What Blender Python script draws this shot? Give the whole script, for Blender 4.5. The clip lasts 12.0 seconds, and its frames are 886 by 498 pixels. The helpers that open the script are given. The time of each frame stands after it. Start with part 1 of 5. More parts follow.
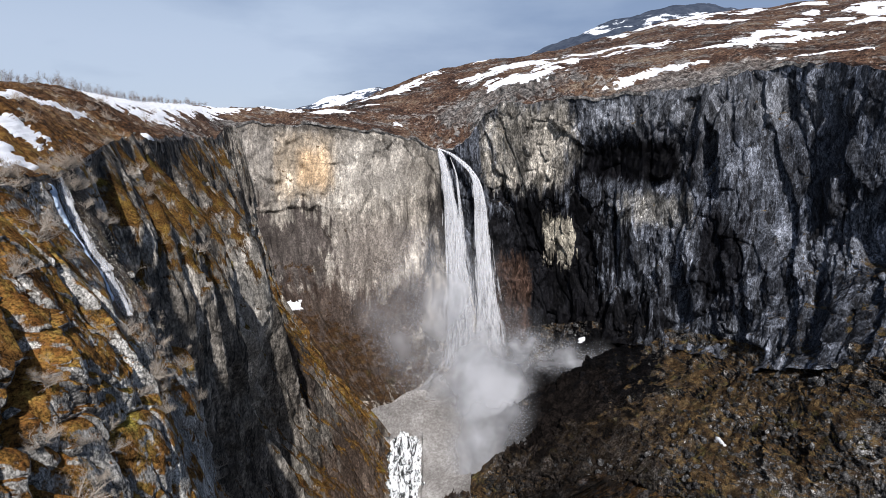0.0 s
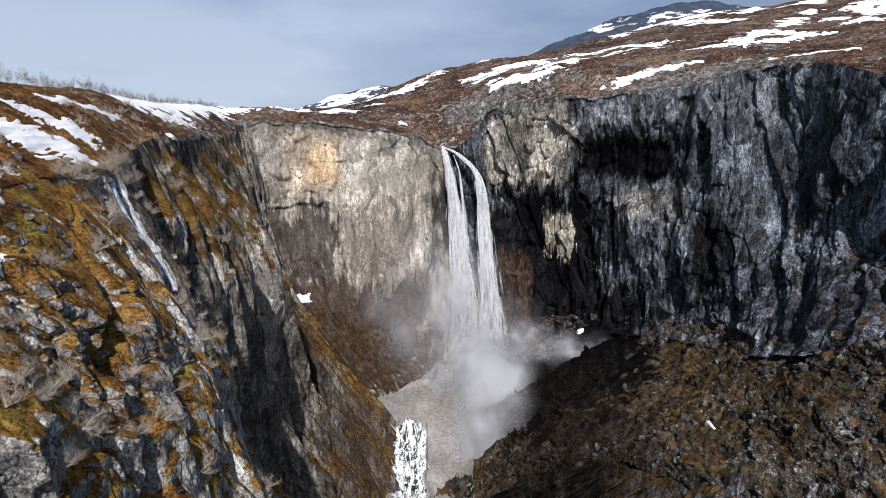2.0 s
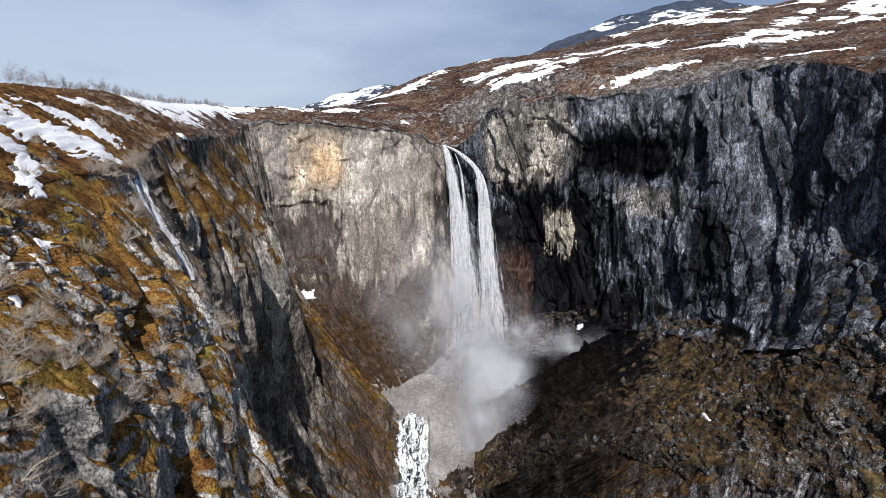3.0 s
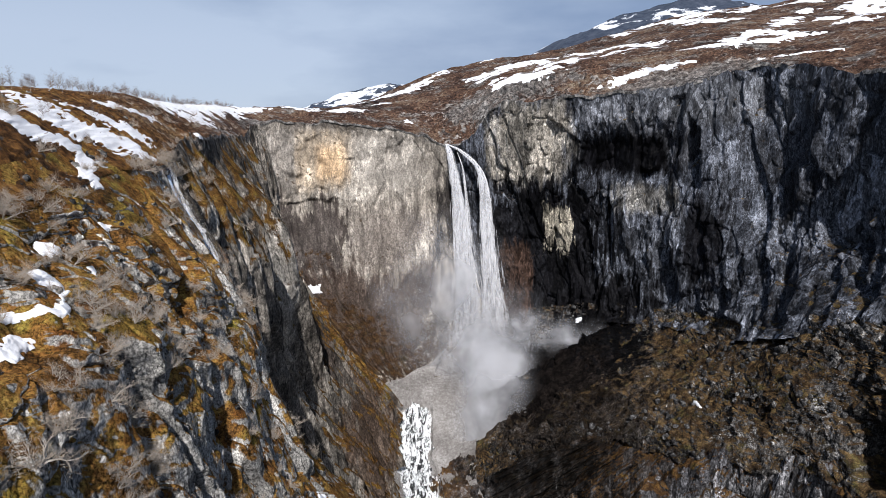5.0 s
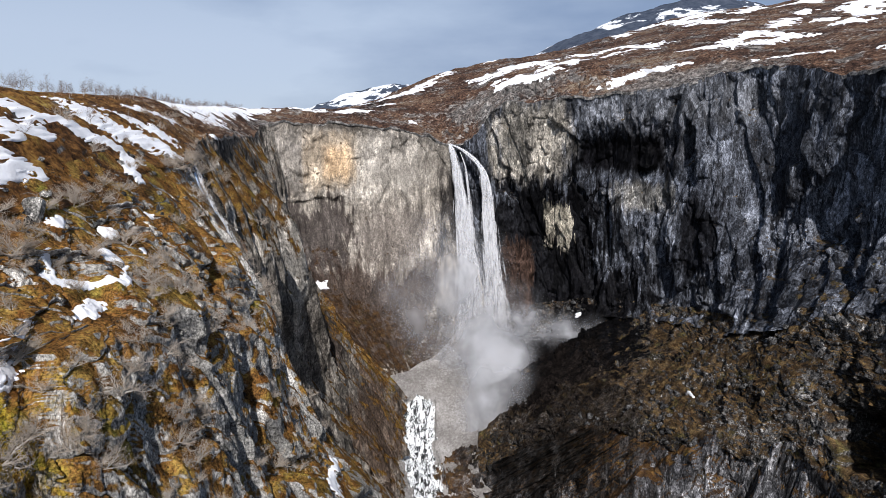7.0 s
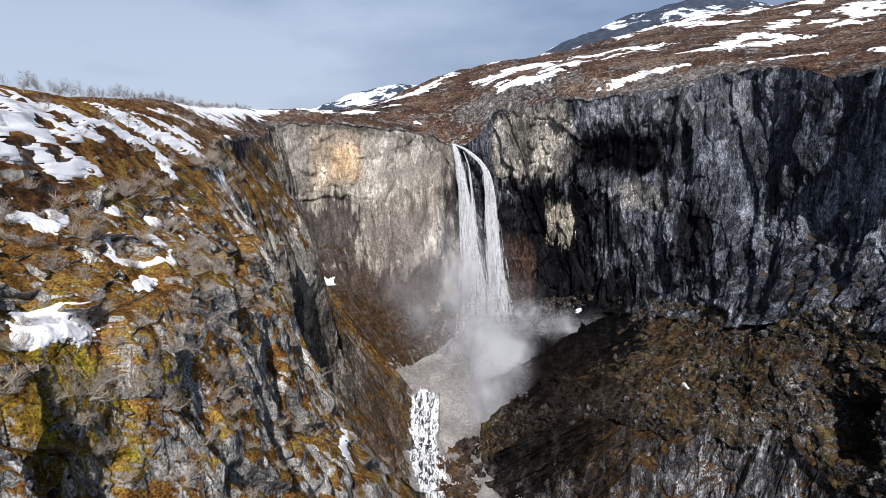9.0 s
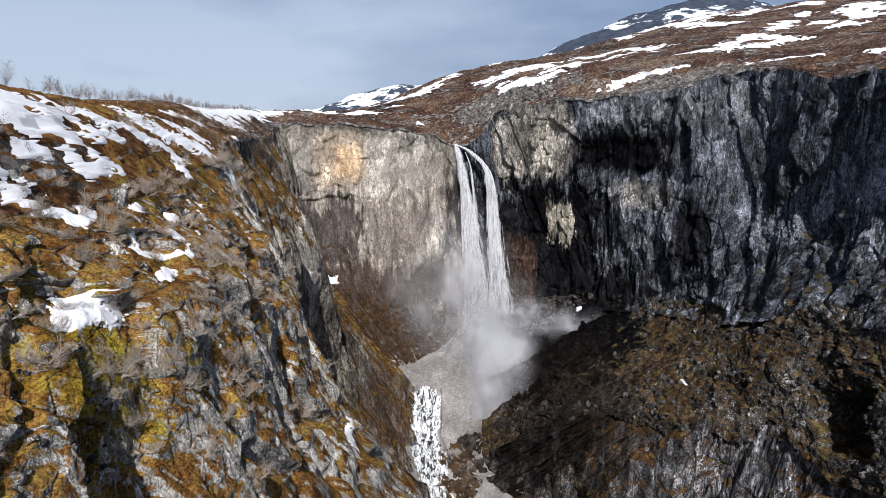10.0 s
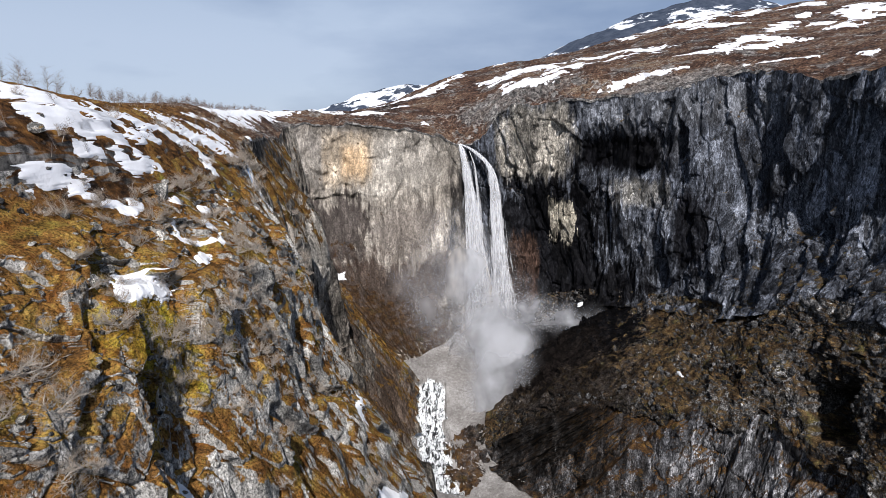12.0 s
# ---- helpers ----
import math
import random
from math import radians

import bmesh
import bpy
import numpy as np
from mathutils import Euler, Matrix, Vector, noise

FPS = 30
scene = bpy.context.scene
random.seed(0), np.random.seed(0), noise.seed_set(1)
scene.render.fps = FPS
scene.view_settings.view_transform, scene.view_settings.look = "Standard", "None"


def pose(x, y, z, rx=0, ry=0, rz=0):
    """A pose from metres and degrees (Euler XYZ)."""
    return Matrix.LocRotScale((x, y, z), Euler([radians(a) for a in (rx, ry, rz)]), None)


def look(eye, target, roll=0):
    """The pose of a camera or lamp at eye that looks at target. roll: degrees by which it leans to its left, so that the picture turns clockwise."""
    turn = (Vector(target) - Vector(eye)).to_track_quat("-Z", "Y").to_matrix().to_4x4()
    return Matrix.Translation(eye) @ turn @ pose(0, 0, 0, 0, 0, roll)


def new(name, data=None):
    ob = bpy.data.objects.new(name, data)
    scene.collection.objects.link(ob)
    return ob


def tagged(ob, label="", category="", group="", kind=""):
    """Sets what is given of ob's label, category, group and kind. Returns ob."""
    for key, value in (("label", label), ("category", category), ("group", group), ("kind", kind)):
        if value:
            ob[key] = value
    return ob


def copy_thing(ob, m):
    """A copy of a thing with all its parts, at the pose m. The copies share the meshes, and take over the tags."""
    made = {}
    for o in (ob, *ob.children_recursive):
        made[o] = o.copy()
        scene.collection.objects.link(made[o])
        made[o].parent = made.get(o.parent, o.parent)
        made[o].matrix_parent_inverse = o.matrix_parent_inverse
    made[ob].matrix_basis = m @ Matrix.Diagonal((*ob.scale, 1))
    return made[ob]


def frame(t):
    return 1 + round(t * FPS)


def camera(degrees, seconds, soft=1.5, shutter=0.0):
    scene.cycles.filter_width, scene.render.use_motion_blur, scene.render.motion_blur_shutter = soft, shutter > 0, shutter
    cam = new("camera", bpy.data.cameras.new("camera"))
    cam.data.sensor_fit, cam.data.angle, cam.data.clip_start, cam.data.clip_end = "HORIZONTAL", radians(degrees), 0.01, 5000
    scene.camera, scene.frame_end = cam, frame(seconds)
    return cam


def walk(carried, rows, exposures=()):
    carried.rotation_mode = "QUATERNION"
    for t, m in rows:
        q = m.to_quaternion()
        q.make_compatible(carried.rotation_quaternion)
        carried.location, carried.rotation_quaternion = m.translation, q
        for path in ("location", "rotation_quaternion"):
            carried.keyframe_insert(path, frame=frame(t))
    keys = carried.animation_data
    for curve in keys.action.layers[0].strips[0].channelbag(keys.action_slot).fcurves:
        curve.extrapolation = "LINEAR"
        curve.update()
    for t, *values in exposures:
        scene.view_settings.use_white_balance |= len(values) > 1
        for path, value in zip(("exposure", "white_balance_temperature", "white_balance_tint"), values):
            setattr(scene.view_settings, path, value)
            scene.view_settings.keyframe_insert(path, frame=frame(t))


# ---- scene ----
cam = camera(73.4, 12.0, 0.4)
METRES, EYE, TILT, LEAN, TURN = 62.0, 90.0, -9.1, 0.0, 0.0
ROWS = [
    (0.0, 0.0, 0.0, 0.0, 0.0, 0.0, -0.0),
    (0.5, 0.0028, -0.0435, -0.0068, 0.13, -0.06, 0.02),
    (1.0, 0.0058, -0.0917, -0.0148, 0.26, -0.11, 0.05),
    (1.5, 0.0089, -0.1368, -0.0217, 0.36, -0.16, 0.06),
    (2.0, 0.0125, -0.1854, -0.0299, 0.48, -0.2, 0.09),
    (2.5, 0.0159, -0.2294, -0.0371, 0.6, -0.24, 0.11),
    (3.0, 0.02, -0.2764, -0.0451, 0.72, -0.32, 0.14),
    (5.0, 0.0378, -0.4407, -0.0726, 1.12, -0.44, 0.2),
    (5.5, 0.0434, -0.4795, -0.079, 1.21, -0.45, 0.19),
    (6.0, 0.048, -0.5205, -0.0861, 1.33, -0.45, 0.22),
    (6.5, 0.0532, -0.5594, -0.0924, 1.46, -0.46, 0.24),
    (7.0, 0.0578, -0.6006, -0.099, 1.6, -0.46, 0.24),
    (9.0, 0.0749, -0.7547, -0.1233, 2.09, -0.47, 0.22),
    (9.5, 0.0789, -0.791, -0.1287, 2.21, -0.46, 0.21),
    (10.0, 0.0832, -0.8308, -0.1348, 2.34, -0.45, 0.21),
    (10.5, 0.087, -0.8676, -0.1402, 2.46, -0.48, 0.21),
    (11.0, 0.0908, -0.9071, -0.1463, 2.6, -0.49, 0.19),
    (11.5, 0.0947, -0.9436, -0.1519, 2.73, -0.5, 0.17),
    (12.0, 0.0982, -0.9823, -0.1582, 2.86, -0.5, 0.16),
]
walk(cam, [(t, pose(0, 0, EYE, TILT, LEAN, TURN) @ pose(METRES * x, METRES * y, METRES * z, 90 + pitch, roll, yaw)) for t, x, y, z, yaw, pitch, roll in ROWS])

# ---- light ----
SUN_AZ, SUN_EL = radians(175.0), radians(41.0)   # clockwise from +y; the sun stands high behind the eye
sun = new("sun", bpy.data.lights.new("sun", "SUN"))
sun.data.energy, sun.data.angle, sun.data.color = 5.0, radians(0.6), (1.0, 0.955, 0.945)
to_sun = Vector((math.sin(SUN_AZ) * math.cos(SUN_EL), math.cos(SUN_AZ) * math.cos(SUN_EL), math.sin(SUN_EL)))
sun.matrix_world = look((300, -300, 500), Vector((300, -300, 500)) - to_sun)

world = bpy.data.worlds.new("sky")
scene.world = world
world.use_nodes = True
wn, wl = world.node_tree.nodes, world.node_tree.links
wn.clear()
w_out, w_bg = wn.new("ShaderNodeOutputWorld"), wn.new("ShaderNodeBackground")
w_sky = wn.new("ShaderNodeTexSky")
w_sky.sky_type, w_sky.sun_disc, w_sky.sun_elevation, w_sky.sun_rotation = "NISHITA", False, SUN_EL, SUN_AZ
w_co, w_map, w_noise, w_ramp, w_mix = (wn.new("ShaderNode" + k) for k in ("TexCoord", "Mapping", "TexNoise", "ValToRGB", "MixRGB"))
w_map.inputs["Scale"].default_value = (1.0, 1.0, 3.2)
w_noise.inputs["Scale"].default_value, w_noise.inputs["Detail"].default_value = 2.2, 6.0
w_noise.inputs["Roughness"].default_value = 0.52
w_ramp.color_ramp.elements[0].position, w_ramp.color_ramp.elements[0].color = 0.39, (2.55, 3.35, 5.3, 1)
w_ramp.color_ramp.elements[1].position, w_ramp.color_ramp.elements[1].color = 0.72, (5.6, 6.55, 8.4, 1)
w_sep, w_fade = wn.new("ShaderNodeSeparateXYZ"), wn.new("ShaderNodeMapRange")     # the thin cloud opens towards the zenith
for k, val in zip(("From Min", "From Max", "To Min", "To Max"), (0.16, 0.55, 0.82, 0.02)):
    w_fade.inputs[k].default_value = val
wl.new(w_co.outputs["Generated"], w_sep.inputs["Vector"])
wl.new(w_sep.outputs["Z"], w_fade.inputs["Value"])
wl.new(w_fade.outputs["Result"], w_mix.inputs["Fac"])
wl.new(w_co.outputs["Generated"], w_map.inputs["Vector"])
wl.new(w_map.outputs["Vector"], w_noise.inputs["Vector"])
w_west, w_sum = wn.new("ShaderNodeMath"), wn.new("ShaderNodeMath")     # the cloud is thinner and brighter in the west
w_west.operation, w_west.inputs[1].default_value = "MULTIPLY", -0.58
w_side = wn.new("ShaderNodeSeparateXYZ")
wl.new(w_co.outputs["Generated"], w_side.inputs["Vector"])
wl.new(w_side.outputs["X"], w_west.inputs[0])
wl.new(w_west.outputs["Value"], w_sum.inputs[0])
wl.new(w_noise.outputs["Fac"], w_sum.inputs[1])
wl.new(w_sum.outputs["Value"], w_ramp.inputs["Fac"])
wl.new(w_sky.outputs["Color"], w_mix.inputs["Color1"])
wl.new(w_ramp.outputs["Color"], w_mix.inputs["Color2"])
wl.new(w_mix.outputs["Color"], w_bg.inputs["Color"])
w_bg.inputs["Strength"].default_value = 0.097
wl.new(w_bg.outputs["Background"], w_out.inputs["Surface"])


# ---- materials ----
class Shade:
    """A small builder of node materials."""

    def __init__(self, name):
        self.mat = bpy.data.materials.new(name)
        self.mat.use_nodes = True
        self.n, self.l = self.mat.node_tree.nodes, self.mat.node_tree.links
        self.n.clear()
        self.out = self.n.new("ShaderNodeOutputMaterial")
        self.bsdf = self.n.new("ShaderNodeBsdfPrincipled")
        self.l.new(self.bsdf.outputs["BSDF"], self.out.inputs["Surface"])
        self.co = self.n.new("ShaderNodeTexCoord").outputs["Object"]
        self.geo = self.n.new("ShaderNodeNewGeometry")

    def put(self, socket, value):
        if isinstance(value, bpy.types.NodeSocket):
            self.l.new(value, socket)
        elif isinstance(value, tuple) and len(value) == 3 and socket.type == "RGBA":
            socket.default_value = (*value, 1)
        else:
            socket.default_value = value

    def scaled(self, s, turn=(0, 0, 0)):
        m = self.n.new("ShaderNodeMapping")
        m.inputs["Scale"].default_value = s
        m.inputs["Rotation"].default_value = [radians(a) for a in turn]
        self.l.new(self.co, m.inputs["Vector"])
        return m.outputs["Vector"]

    def noise(self, scale=1.0, detail=5.0, rough=0.55, vec=None, warp=0.0):
        t = self.n.new("ShaderNodeTexNoise")
        t.inputs["Scale"].default_value, t.inputs["Detail"].default_value = scale, detail
        t.inputs["Roughness"].default_value, t.inputs["Distortion"].default_value = rough, warp
        self.l.new(vec or self.co, t.inputs["Vector"])
        return t.outputs["Fac"]

    def cells(self, scale=1.0, vec=None, feature="F1", out="Distance"):
        t = self.n.new("ShaderNodeTexVoronoi")
        t.feature = feature
        t.inputs["Scale"].default_value = scale
        self.l.new(vec or self.co, t.inputs["Vector"])
        return t.outputs[out]

    def chips(self, scale, turn=(0, 0, 0)):
        """Broken rock: every cell a plane tilted its own way. Its height, in metres, and a tone of its own."""
        v = self.scaled(scale, turn)
        t = self.n.new("ShaderNodeTexVoronoi")
        t.inputs["Scale"].default_value = 1.0
        self.l.new(v, t.inputs["Vector"])
        off, lean, h = (self.n.new("ShaderNodeVectorMath") for _ in range(3))
        off.operation, lean.operation, h.operation = "SUBTRACT", "SUBTRACT", "DOT_PRODUCT"
        self.l.new(v, off.inputs[0]), self.l.new(t.outputs["Position"], off.inputs[1])
        self.l.new(t.outputs["Color"], lean.inputs[0])
        lean.inputs[1].default_value = (0.5, 0.5, 0.5)
        self.l.new(off.outputs["Vector"], h.inputs[0]), self.l.new(lean.outputs["Vector"], h.inputs[1])
        return self.math("DIVIDE", h.outputs["Value"], scale[0]), self.axis(t.outputs["Color"], 1)

    def ramp(self, fac, *stops):
        r = self.n.new("ShaderNodeValToRGB")
        e = r.color_ramp.elements
        while len(e) < len(stops):
            e.new(0.5)
        for k, (p, c) in zip(e, stops):
            k.position, k.color = p, ((c, c, c, 1) if isinstance(c, (int, float)) else (*c, 1))
        self.l.new(fac, r.inputs["Fac"])
        return r.outputs["Color"]

    def mix(self, fac, a, b, mode="MIX"):
        m = self.n.new("ShaderNodeMixRGB")
        m.blend_type = mode
        for k, v in zip(("Fac", "Color1", "Color2"), (fac, a, b)):
            self.put(m.inputs[k], v)
        return m.outputs["Color"]

    def math(self, op, a, b=0.0, clamp=False):
        m = self.n.new("ShaderNodeMath")
        m.operation, m.use_clamp = op, clamp
        self.put(m.inputs[0], a), self.put(m.inputs[1], b)
        return m.outputs["Value"]

    def axis(self, vec, k):
        s = self.n.new("ShaderNodeSeparateXYZ")
        self.l.new(vec, s.inputs["Vector"])
        return s.outputs[k]

    def patch(self, centre, radii, ragged=0.5, size=0.15, hard=0.5):
        """1 within a rounded block with a ragged border, 0 outside."""
        m = self.n.new("ShaderNodeVectorMath")
        m.operation = "SUBTRACT"
        self.l.new(self.co, m.inputs[0])
        m.inputs[1].default_value = centre
        d = self.n.new("ShaderNodeVectorMath")
        d.operation = "DIVIDE"
        self.l.new(m.outputs["Vector"], d.inputs[0])
        d.inputs[1].default_value = radii
        e, q = self.n.new("ShaderNodeVectorMath"), self.n.new("ShaderNodeVectorMath")
        e.operation, q.operation = "MULTIPLY", "LENGTH"
        self.l.new(d.outputs["Vector"], e.inputs[0]), self.l.new(d.outputs["Vector"], e.inputs[1])
        self.l.new(e.outputs["Vector"], q.inputs[0])
        away = self.math("SQRT", q.outputs["Value"])
        runs = self.math("MULTIPLY", self.math("SUBTRACT", self.noise(1.0, 4, 0.6, self.scaled((4 * size, 4 * size, 0.25 * size), (3, 2, 0))), 0.5), 0.8)
        wob = self.math("MULTIPLY", self.math("ADD", runs, self.math("SUBTRACT", self.noise(size, 6, 0.6, self.scaled((1, 1, 0.35))), 0.5)), ragged * 2.0)
        v = self.math("SUBTRACT", self.math("ADD", 1.0, wob), away)
        return self.math("DIVIDE", v, hard, True)

    def relief(self, height, strength=0.5, distance=0.3, after=None):
        b = self.n.new("ShaderNodeBump")
        b.inputs["Strength"].default_value, b.inputs["Distance"].default_value = strength, distance
        self.l.new(height, b.inputs["Height"])
        if after:
            self.l.new(after, b.inputs["Normal"])
        return b.outputs["Normal"]

    def done(self, colour, rough=0.8, normal=None, spec=0.3):
        self.put(self.bsdf.inputs["Base Color"], colour)
        self.put(self.bsdf.inputs["Roughness"], rough)
        self.bsdf.inputs["Specular IOR Level"].default_value = spec
        if normal:
            self.l.new(normal, self.bsdf.inputs["Normal"])
        return self.mat


def rock(name, dark, mid, light, patches=(), streak=0.6, streak_colour=(0.012, 0.012, 0.013), moss=0.0, moss_at=0.55, moss_colours=((0.05, 0.03, 0.012), (0.16, 0.075, 0.018), (0.17, 0.13, 0.03)),
         grain=1.0, wet=0.8, blocks=0.8, runs=0.4, joint=0.5, speckle=(1.0, 0.5), grit=0.9, chalk=0.45, moss_tall=1.0, broken=0.5, lush=None, lichen=0.0, beds=0.0):
    """Weathered rock: broad tone, tilted slabs, upright stains with clean edges, cracks, and turf where it lies flat enough."""
    s = Shade(name)
    broad = s.noise(0.045 * grain, 6, 0.6)
    fine = s.noise(0.55 * grain, 8, 0.68)
    upright = s.noise(1.0, 5, 0.6, s.scaled((0.3 * grain, 0.3 * grain, 0.016 * grain), (4, 3, 0)), 0.4)
    upright2 = s.noise(1.0, 5, 0.62, s.scaled((1.1 * grain, 1.1 * grain, 0.055 * grain), (4, 3, 0)), 0.3)
    big, big_tone = s.chips((0.2 * grain, 0.2 * grain, 0.065 * grain), (12, 8, 0))
    mid_h, mid_tone = s.chips((0.62 * grain, 0.62 * grain, 0.24 * grain), (10, -8, 0))
    low, low_tone = s.chips((1.9 * grain, 1.9 * grain, 0.95 * grain), (-9, 12, 0))
    tone = s.math("ADD", s.math("MULTIPLY", broad, 0.5), s.math("ADD", s.math("MULTIPLY", fine, 0.5 - runs * 0.3), s.math("MULTIPLY", upright2, runs * 0.3)))
    col = s.ramp(tone, (0.36, dark), (0.5, mid), (0.64, light))
    cast = s.math("MULTIPLY", s.ramp(big_tone, (0.0, 0.4), (0.5, 0.9), (1.0, 1.7)), s.math("MULTIPLY", s.ramp(mid_tone, (0.0, 0.45), (1.0, 1.6)), s.ramp(low_tone, (0.0, 0.55), (1.0, 1.5))))
    col = s.mix(blocks, col, s.mix(1.0, col, cast, "MULTIPLY"))
    wet_runs = s.math("MULTIPLY", s.ramp(upright, (0.525, 0.0), (0.55, 1.0)), s.ramp(upright2, (0.46, 0.2), (0.52, 1.0)))
    col = s.mix(s.math("MULTIPLY", wet_runs, streak), col, streak_colour)
    pale_runs = s.math("MULTIPLY", s.ramp(upright2, (0.36, 1.0), (0.42, 0.0)), s.ramp(broad, (0.4, 0.1), (0.6, 1.0)))
    col = s.mix(s.math("MULTIPLY", pale_runs, chalk), col, tuple(min(0.6, 1.35 * c) for c in light))
    bare = None
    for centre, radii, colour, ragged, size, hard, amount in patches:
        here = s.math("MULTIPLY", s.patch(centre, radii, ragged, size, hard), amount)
        if max(colour) < 0.02:                               # near-black: wet rock and painted shade, where no turf is drawn
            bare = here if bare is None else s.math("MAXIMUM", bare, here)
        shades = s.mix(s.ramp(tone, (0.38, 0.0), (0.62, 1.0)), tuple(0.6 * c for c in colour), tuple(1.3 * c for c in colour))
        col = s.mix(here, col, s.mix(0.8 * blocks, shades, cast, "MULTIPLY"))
    crack = s.math("MAXIMUM", s.ramp(s.cells(1.0, s.scaled((0.3 * grain, 0.3 * grain, 0.06 * grain), (10, 6, 0)), "DISTANCE_TO_EDGE"), (0.0, 1.0), (0.03, 0.0)),
                   s.ramp(s.cells(1.0, s.scaled((0.8 * grain, 0.8 * grain, 0.38 * grain), (-14, 9, 0)), "DISTANCE_TO_EDGE"), (0.0, 1.0), (0.025, 0.0)))
    if beds:
        bed = s.ramp(s.cells(1.0, s.scaled((0.07, 0.07, 0.36), (3, -4, 0)), "DISTANCE_TO_EDGE"), (0.0, 1.0), (0.03, 0.0))
        crack = s.math("MAXIMUM", crack, s.math("MULTIPLY", bed, beds))
    crack = s.math("MULTIPLY", crack, s.math("MULTIPLY", s.ramp(s.noise(0.16 * grain, 5, 0.65), (0.44, 0.0), (0.54, 1.0)), joint))
    col = s.mix(crack, col, tuple(0.2 * c for c in dark))
    speck = s.noise(speckle[0] * 1.6 * grain, 5, 0.75, s.scaled((1, 1, speckle[1]), (4, 3, 0)))
    col = s.mix(grit, col, s.ramp(speck, (0.41, 0.2), (0.5, 0.95), (0.58, 1.75)), "MULTIPLY")
    if lichen:
        spots = s.math("MULTIPLY", s.ramp(s.noise(3.4, 4, 0.8), (0.56, 0.0), (0.6, 1.0)), s.ramp(s.noise(0.25, 5, 0.65), (0.4, 0.15), (0.6, 1.0)))
        col = s.mix(s.math("MULTIPLY", spots, lichen), col, (0.58, 0.57, 0.5))
    high = s.math("ADD", s.math("ADD", big, s.math("MULTIPLY", mid_h, 0.9)), s.math("ADD", s.math("MULTIPLY", low, 0.9), s.math("MULTIPLY", s.math("SUBTRACT", speck, crack), 0.22 / grain)))
    if moss:
        up = s.axis(s.geo.outputs["Normal"], 2)
        here = s.math("ADD", up, s.math("MULTIPLY", s.math("SUBTRACT", s.math("ADD", s.math("MULTIPLY", s.noise(0.22, 8, 0.68, s.scaled((1, 1, moss_tall))), 0.74), s.math("MULTIPLY", s.noise(1.3, 7, 0.75, s.scaled((1, 1, moss_tall))), 0.26)), 0.5), 3.0))
        cover = s.math("MULTIPLY", s.ramp(here, (moss_at - 0.08, 0.0), (moss_at + 0.08, 1.0)), moss)
        if bare is not None:
            cover = s.math("MULTIPLY", cover, s.math("SUBTRACT", 1.0, bare))
        turf = s.ramp(s.math("ADD", s.math("MULTIPLY", s.noise(0.3, 7, 0.66), 0.6), s.math("MULTIPLY", s.noise(3.0, 7, 0.78), 0.4)), (0.4, moss_colours[0]), (0.5, moss_colours[1]), (0.6, moss_colours[2]))
        turf = s.mix(s.math("MULTIPLY", s.ramp(s.noise(0.13, 5, 0.6), (0.56, 0.0), (0.64, 1.0)), 0.5), turf, s.mix(1.0, turf, (0.7, 1.15, 0.8), "MULTIPLY"))
        turf = s.mix(s.math("MULTIPLY", s.ramp(s.noise(0.5, 6, 0.7), (0.52, 0.0), (0.6, 1.0)), 0.6), turf, s.mix(1.0, turf, (0.55, 0.38, 0.35), "MULTIPLY"))
        turf = s.mix(0.9, turf, s.ramp(s.noise(4.0, 7, 0.82), (0.41, 0.12), (0.5, 1.0), (0.58, 1.9)), "MULTIPLY")
        if lush:
            green = s.patch(*lush, 0.9, 0.3, 0.5)
            cover = s.math("MAXIMUM", cover, s.math("MULTIPLY", green, s.ramp(s.noise(0.5, 6, 0.7), (0.42, 0.0), (0.5, 1.0))))
            turf = s.mix(s.math("MULTIPLY", green, 0.8), turf, s.mix(1.0, turf, (1.1, 1.5, 0.55), "MULTIPLY"))
        col = s.mix(cover, col, turf)
        tuft = s.math("MULTIPLY", s.math("ADD", s.noise(0.9, 6, 0.7), s.math("MULTIPLY", s.noise(4.0, 6, 0.75), 0.4)), 0.9)
        high = s.math("ADD", s.math("MULTIPLY", high, s.math("SUBTRACT", 1.0, cover)), s.math("MULTIPLY", tuft, cover))
    return s.done(col, wet, s.relief(high, broken, 1.0), 0.04)


